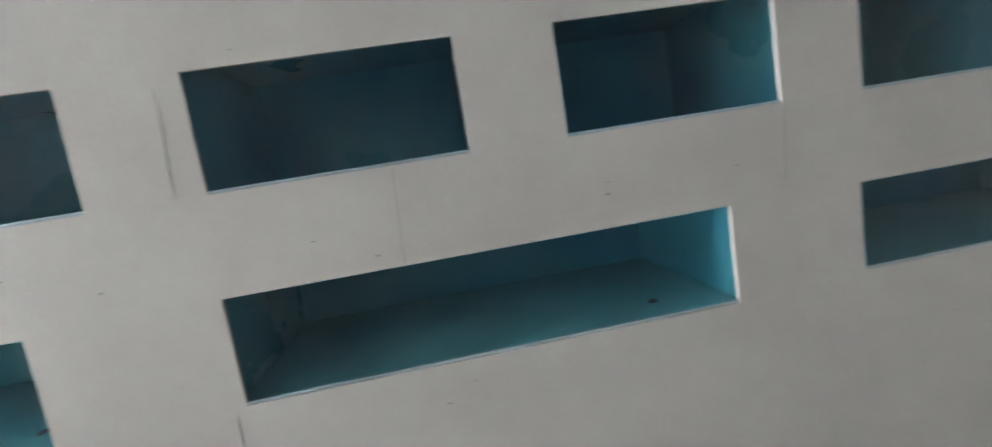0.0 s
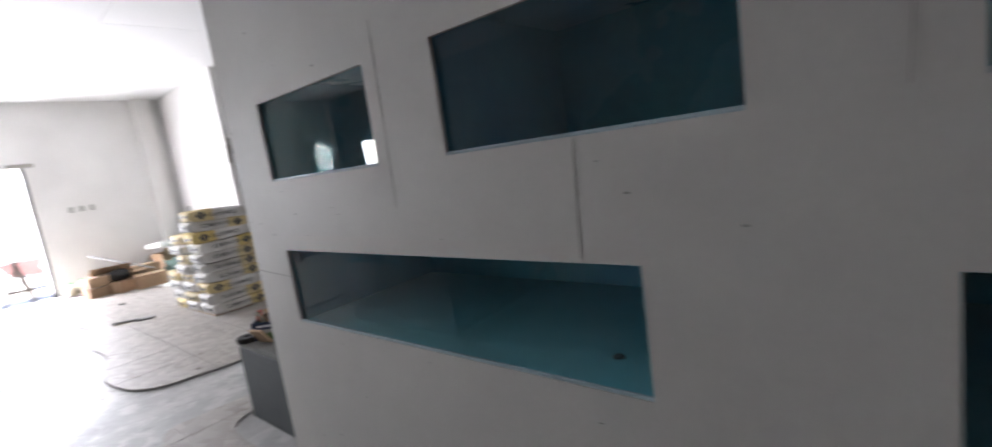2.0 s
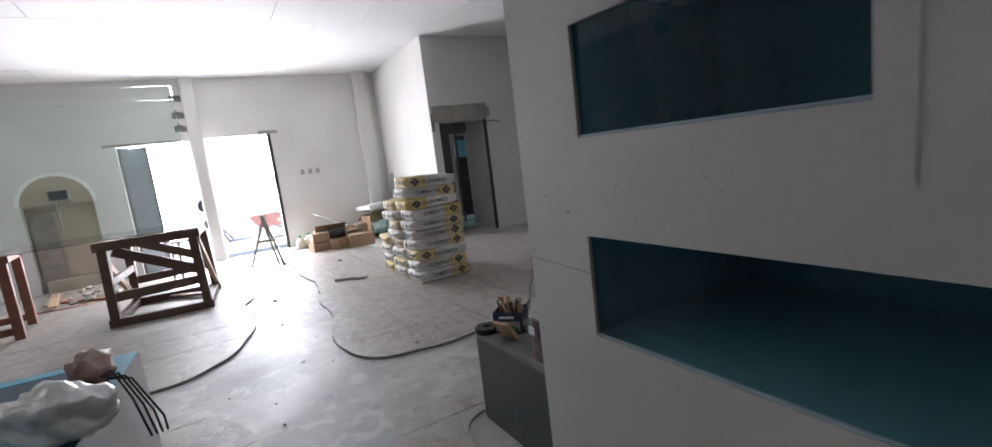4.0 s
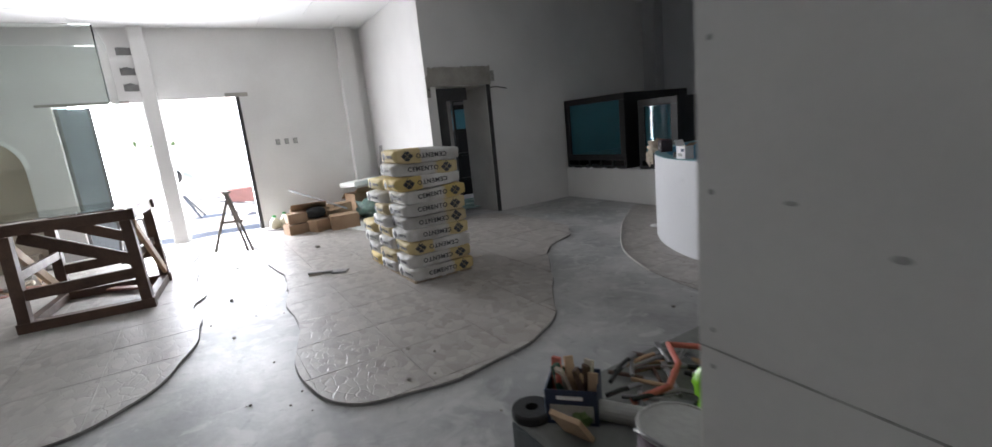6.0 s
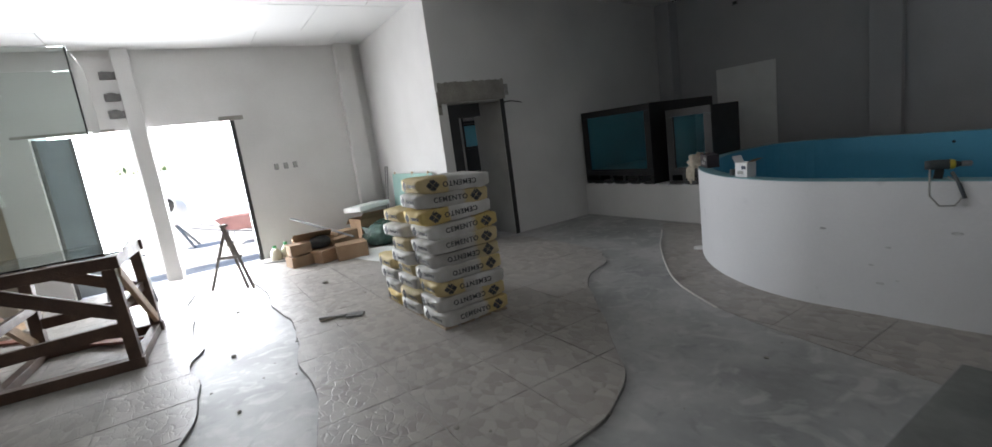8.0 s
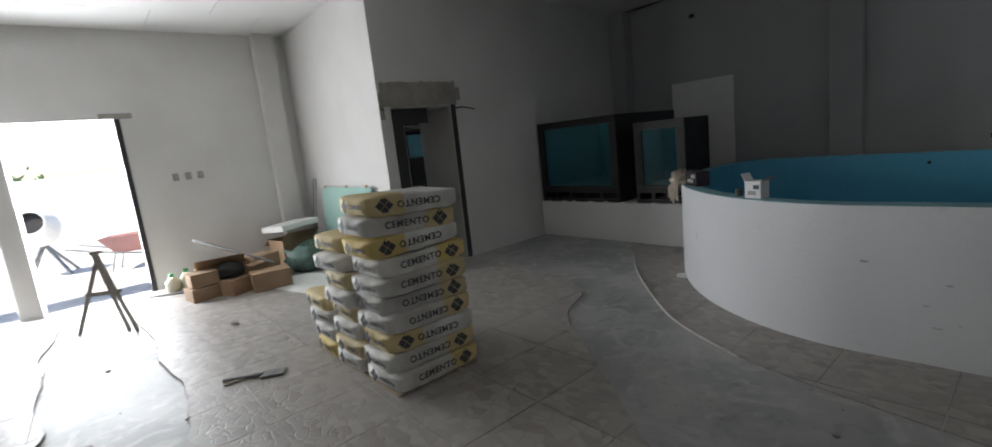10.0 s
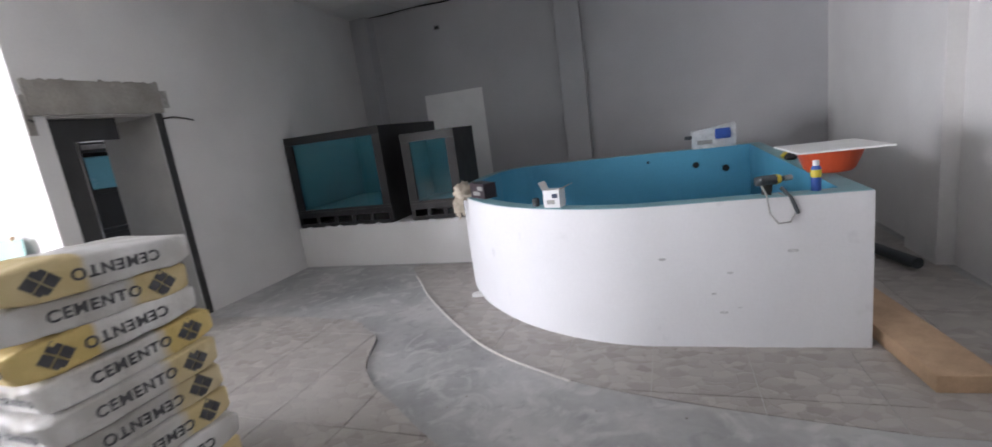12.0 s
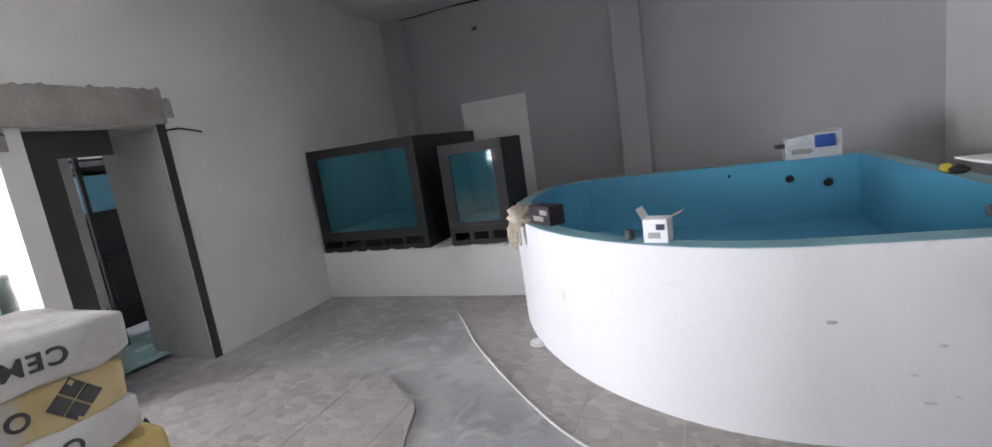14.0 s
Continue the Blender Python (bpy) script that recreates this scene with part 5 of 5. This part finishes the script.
s = thing("white_board", "thin white panel laid across the bowl", "panel", pose(-4.3, 5.85, PH + .16, 0, 0, 4))
part("board", box(-.3, -.3, 0, .22, .26, .012, 0.002), M_STYRO, s)
s = thing("work_glove", "yellow and black work glove on the rim", "glove", pose(-4.42, 6.7, PH + .001) @ Matrix.Scale(0.75, 4))
part("glove", blob((0.05, 0.08, 0.07), 0.4, 41, 2), M_YELLOW, s)
part("cuff", blob((0.07, 0.06, 0.07), 0.3, 43, 2), M_RUBBER, s).location = (0.02, -0.14, 0)
# plank and pipe on the floor by the pool
s = thing("plank", "thick pale timber plank lying by the pool", "plank", pose(-4.18, 5.2, 0.0055, 0, 0, 6))
part("plank", box(-.11, -.6, 0, .16, .65, .09, 0.006), M_LIGHTWOOD, s)
s = thing("drain_pipe", "green plastic pipes lying by the wall", "pipe", pose(0, 0, 0))
part("pipe", tube([(-3.62, 6.35, .07), (-3.95, 7.5, .07)], .045, 12), M_GREYPAINT, s)
part("pipe", tube([(-3.75, 7.0, .16), (-3.95, 7.9, .16)], .04, 12), M_GREYPAINT, s)
s = thing("floor_drain", "white round cap with a dark gap on the floor", "floor cap", pose(-7.07, 5.93, 0.0055))
part("ring", lathe([(.055, 0), (.07, 0), (.07, .012), (.055, .012), (.055, 0)], 24), M_STYRO, s)
part("disc", lathe([(0, 0.004), (.045, .004), (.045, .016), (0, .016)], 20, m=Matrix.Translation((-.008, .008, 0))), M_STYRO, s)
part("hole", lathe([(0, 0.001), (.055, .001), (.055, .003), (0, .003)], 20), M_BLACK, s)

# ---- yard outside ----
tagged(put("yard_wall", box(-26.2, -14, -0.12, -26, 18, 1.9, 0.02), M_YARDWALL), "pale rendered yard wall", "wall", kind="structure")
random.seed(31)
bm = bmesh.new()
for k in range(2600):
    y, z, x = random.uniform(-12, 16), random.uniform(1.6, 4.2), random.uniform(-30, -26.6)
    if noise.noise(Vector((y * .5, z * .8, 2))) < 0.12 + (z - 2.2) * .4 + (0.25 if y > 1 else 0):
        continue
    r = random.uniform(.08, .18)
    m4 = Matrix.Translation((x, y, z)) @ Euler([random.uniform(0, 6) for _ in range(3)]).to_matrix().to_4x4()
    bm.faces.new([bm.verts.new(m4 @ Vector(v)) for v in ((-r, 0, 0), (0, -r * .4, 0), (r, 0, 0), (0, r * .4, 0))])
tagged(put("hedge", bm, M_LEAF), "sunlit green foliage beyond the yard wall", "hedge", kind="stuff")
s = thing("wheelbarrow", "red wheelbarrow parked in the yard", "wheelbarrow", pose(-16.2, 2.2, -0.12, 0, 0, 70))
bm = bmesh.new()
lo = [(-.25, -.2, .35), (.35, -.2, .35), (.35, .2, .35), (-.25, .2, .35)]
hi = [(-.45, -.32, .65), (.55, -.32, .68), (.55, .32, .68), (-.45, .32, .65)]
L, Hh = [bm.verts.new(v) for v in lo], [bm.verts.new(v) for v in hi]
bm.faces.new(L)
for k in range(4):
    bm.faces.new((L[k], L[(k + 1) % 4], Hh[(k + 1) % 4], Hh[k]))
bmesh.ops.solidify(bm, geom=list(bm.faces), thickness=0.01)
# Red lightened to stand in for the outdoor glare.
part("tray", bm, mat("glare_paled_red_tray", (0.62, 0.36, 0.33), 0.5, var=0.1), s)
part("wheel", lathe([(0.1, -.04), (.19, -.04), (.2, 0), (.19, .04), (.1, .04), (.1, -.04)], 24, m=pose(.62, 0, .2, 90)), M_RUBBER, s)
for sy in (-1, 1):
    part("handle", tube([(.62, sy * .06, .2), (-.2, sy * .24, .36), (-.95, sy * .28, .55)], .018), M_GREYMETAL, s)
    part("leg", tube([(-.25, sy * .22, .35), (-.35, sy * .24, 0)], .015), M_GREYMETAL, s)
s = thing("cement_mixer", "pale cement mixer with its drum mouth open", "cement mixer", pose(-17.5, 0.9, -0.12, 0, 0, -8))
part("drum", lathe([(0, 0), (.25, .02), (.36, .25), (.36, .4), (.22, .7), (.2, .7), (.33, .4), (.2, .1), (0, .1)], 28, m=pose(0, 0, .85, 0, 70, 0)), M_YARDWALL, s)
part("drum_mouth", lathe([(0, .62), (.2, .62), (.2, .63), (0, .63)], 24, m=pose(0, 0, .85, 0, 70, 0)), M_RUBBER, s)
for sx in (-.35, .35):
    part("leg", beam((sx, -.35, 0), (0, 0, .62), .05, .05), M_GREYMETAL, s)
    part("leg", beam((sx, .35, 0), (0, 0, .62), .05, .05), M_GREYMETAL, s)

# ---- tile islands and loose edges on the floor, last: many pieces ----
PX, PY, X0, Y0, GAP, TZ = 0.53, 0.565, -6.04, 2.205, 0.0055, 0.020


def clip(poly, axis, v, keep_less):
    out = []
    for i, p in enumerate(poly):
        q = poly[(i + 1) % len(poly)]
        a, b = (p[axis] <= v) == keep_less, (q[axis] <= v) == keep_less
        if a:
            out.append(p)
        if a != b:
            t = (v - p[axis]) / (q[axis] - p[axis])
            out.append(tuple(p[k] + t * (q[k] - p[k]) for k in (0, 1)))
    return out


# Mortar coloured dark so the raised tile edge looks shadowed.
M_BED_SHADE = mat("tile_mortar_edge_shade", (0.25, 0.245, 0.235), 0.95, var=0.2, scale=6, fine=40, bump=0.5)


def tiles(outline, z=0.0):
    xs, ys = [p[0] for p in outline], [p[1] for p in outline]
    # grout bed under the pieces
    part("mortar_bed", poly_prism(outline, 0.001 + z, TZ - 0.0085 + z), M_BED_SHADE, floor)
    # Thin dark line drawn just outside the outline.
    if z == 0:
        ring = [Vector(p) for p in outline]
        out, n = [], len(ring)
        turn = 1 if sum(ring[k].x * ring[(k + 1) % n].y - ring[(k + 1) % n].x * ring[k].y for k in range(n)) > 0 else -1
        for k, p in enumerate(ring):
            d = (ring[(k + 2) % n] - ring[k - 2]).normalized()
            w = 0.006 + 0.008 * noise.noise(Vector((p.x * 4, p.y * 4, 5)))
            out.append((p.x + d.y * w * turn, p.y - d.x * w * turn))
        part("mortar_smear", poly_prism(out, 0.0008, 0.004), M_BED_SHADE, floor, "thin dark line along the tile edge")
    part("grout_bed", poly_prism(outline, TZ - 0.008 + z, TZ - 0.0037 + z), M_GROUT, floor)
    for i in range(math.floor((min(xs) - X0) / PX), math.ceil((max(xs) - X0) / PX)):
        for j in range(math.floor((min(ys) - Y0) / PY), math.ceil((max(ys) - Y0) / PY)):
            p = [tuple(v) for v in outline]
            for ax, v, less in ((0, X0 + i * PX + GAP / 2, False), (0, X0 + (i + 1) * PX - GAP / 2, True), (1, Y0 + j * PY + GAP / 2, False), (1, Y0 + (j + 1) * PY - GAP / 2, True)):
                p = clip(p, ax, v, less)
                if len(p) < 3:
                    break
            if len(p) < 3:
                continue
            clean = [q for k, q in enumerate(p) if (Vector(q) - Vector(p[k - 1])).length > 1e-4]
            if len(clean) < 3:
                continue
            lift = random.uniform(0, 0.0012)
            part("tile", poly_prism(clean, TZ - 0.0035 + z, TZ + z + lift), M_TILE, floor)


def wavy(ctrl, amp, seed):
    pts = spline(ctrl)
    return [(p.x + amp * noise.noise(Vector((p.x * 3, p.y * 3, seed))), p.y + amp * noise.noise(Vector((p.x * 3, p.y * 3, seed + 9)))) for p in pts]


random.seed(2)
MAIN = [(-12.5, 1.95), (-11.4, 1.78), (-10.4, 1.86), (-9.4, 1.84), (-8.76, 1.90), (-8.1, 1.83), (-7.65, 1.76), (-7.0, 1.75), (-6.4, 1.62), (-5.95, 1.62), (-5.6, 1.77), (-5.46, 2.1), (-5.45, 2.5),
        (-5.6, 3.05), (-5.9, 3.4), (-6.63, 3.93), (-7.16, 4.31), (-7.42, 4.6), (-7.57, 4.96), (-7.78, 5.13), (-8.06, 5.29), (-9.0, 5.35), (-9.8, 5.2), (-10.0, 4.4), (-11.0, 4.2), (-12.4, 4.0), (-12.6, 3.0)]
tiles(wavy(MAIN, 0.03, 1))
LEFT = [(-12.5, 0.9), (-11.4, 1.13), (-10.7, 1.04), (-10.0, 1.10), (-9.4, 1.06), (-8.78, 1.14), (-8.4, 1.04), (-7.97, 1.09), (-7.34, 1.06), (-6.97, 0.95), (-6.5, 0.75), (-6.3, 0.3), (-6.5, -0.6), (-7.4, -1.2), (-9.5, -1.6), (-12.3, -1.6)]
tiles(wavy(LEFT, 0.03, 2))
tiles(wavy([(-5.6, 0.3), (-5.5, 0.66), (-5.14, 0.86), (-4.75, 0.86), (-4.5, 0.6), (-4.6, 0.42), (-5.2, 0.42)], 0.01, 3), -0.009)
tiles(wavy([(-4.63, 1.57), (-4.69, 1.82), (-4.66, 2.05), (-4.6, 2.6), (-4.42, 2.6), (-4.33, 1.9), (-3.8, 1.8), (-4.1, 1.5)], 0.01, 4), -0.009)
EDGE = [(-8.25, 6.8), (-8.02, 6.5), (-7.88, 6.33), (-7.51, 5.83), (-6.88, 5.15), (-6.48, 4.81), (-5.95, 4.53), (-5.2, 4.36), (-4.4, 4.25)]
curve = spline(EDGE, closed=False)
tiles([(p.x, p.y) for p in curve] + [(-3.4, 4.25), (-3.4, 9.6), (-7.45, 9.6), (-7.45, 6.95), (-8.2, 6.95)], -0.0160)
s = thing("edge_strip", "thin white flexible strip along the tile edge", "strip", pose(0, 0, 0))
part("strip", tube([(p.x - .012, p.y - .012, 0.008) for p in spline(EDGE[1:7], closed=False)], 0.0075, 8), mat("dusty_white_strip", (0.6, 0.58, 0.54), 0.7, var=0.08, scale=9), s)
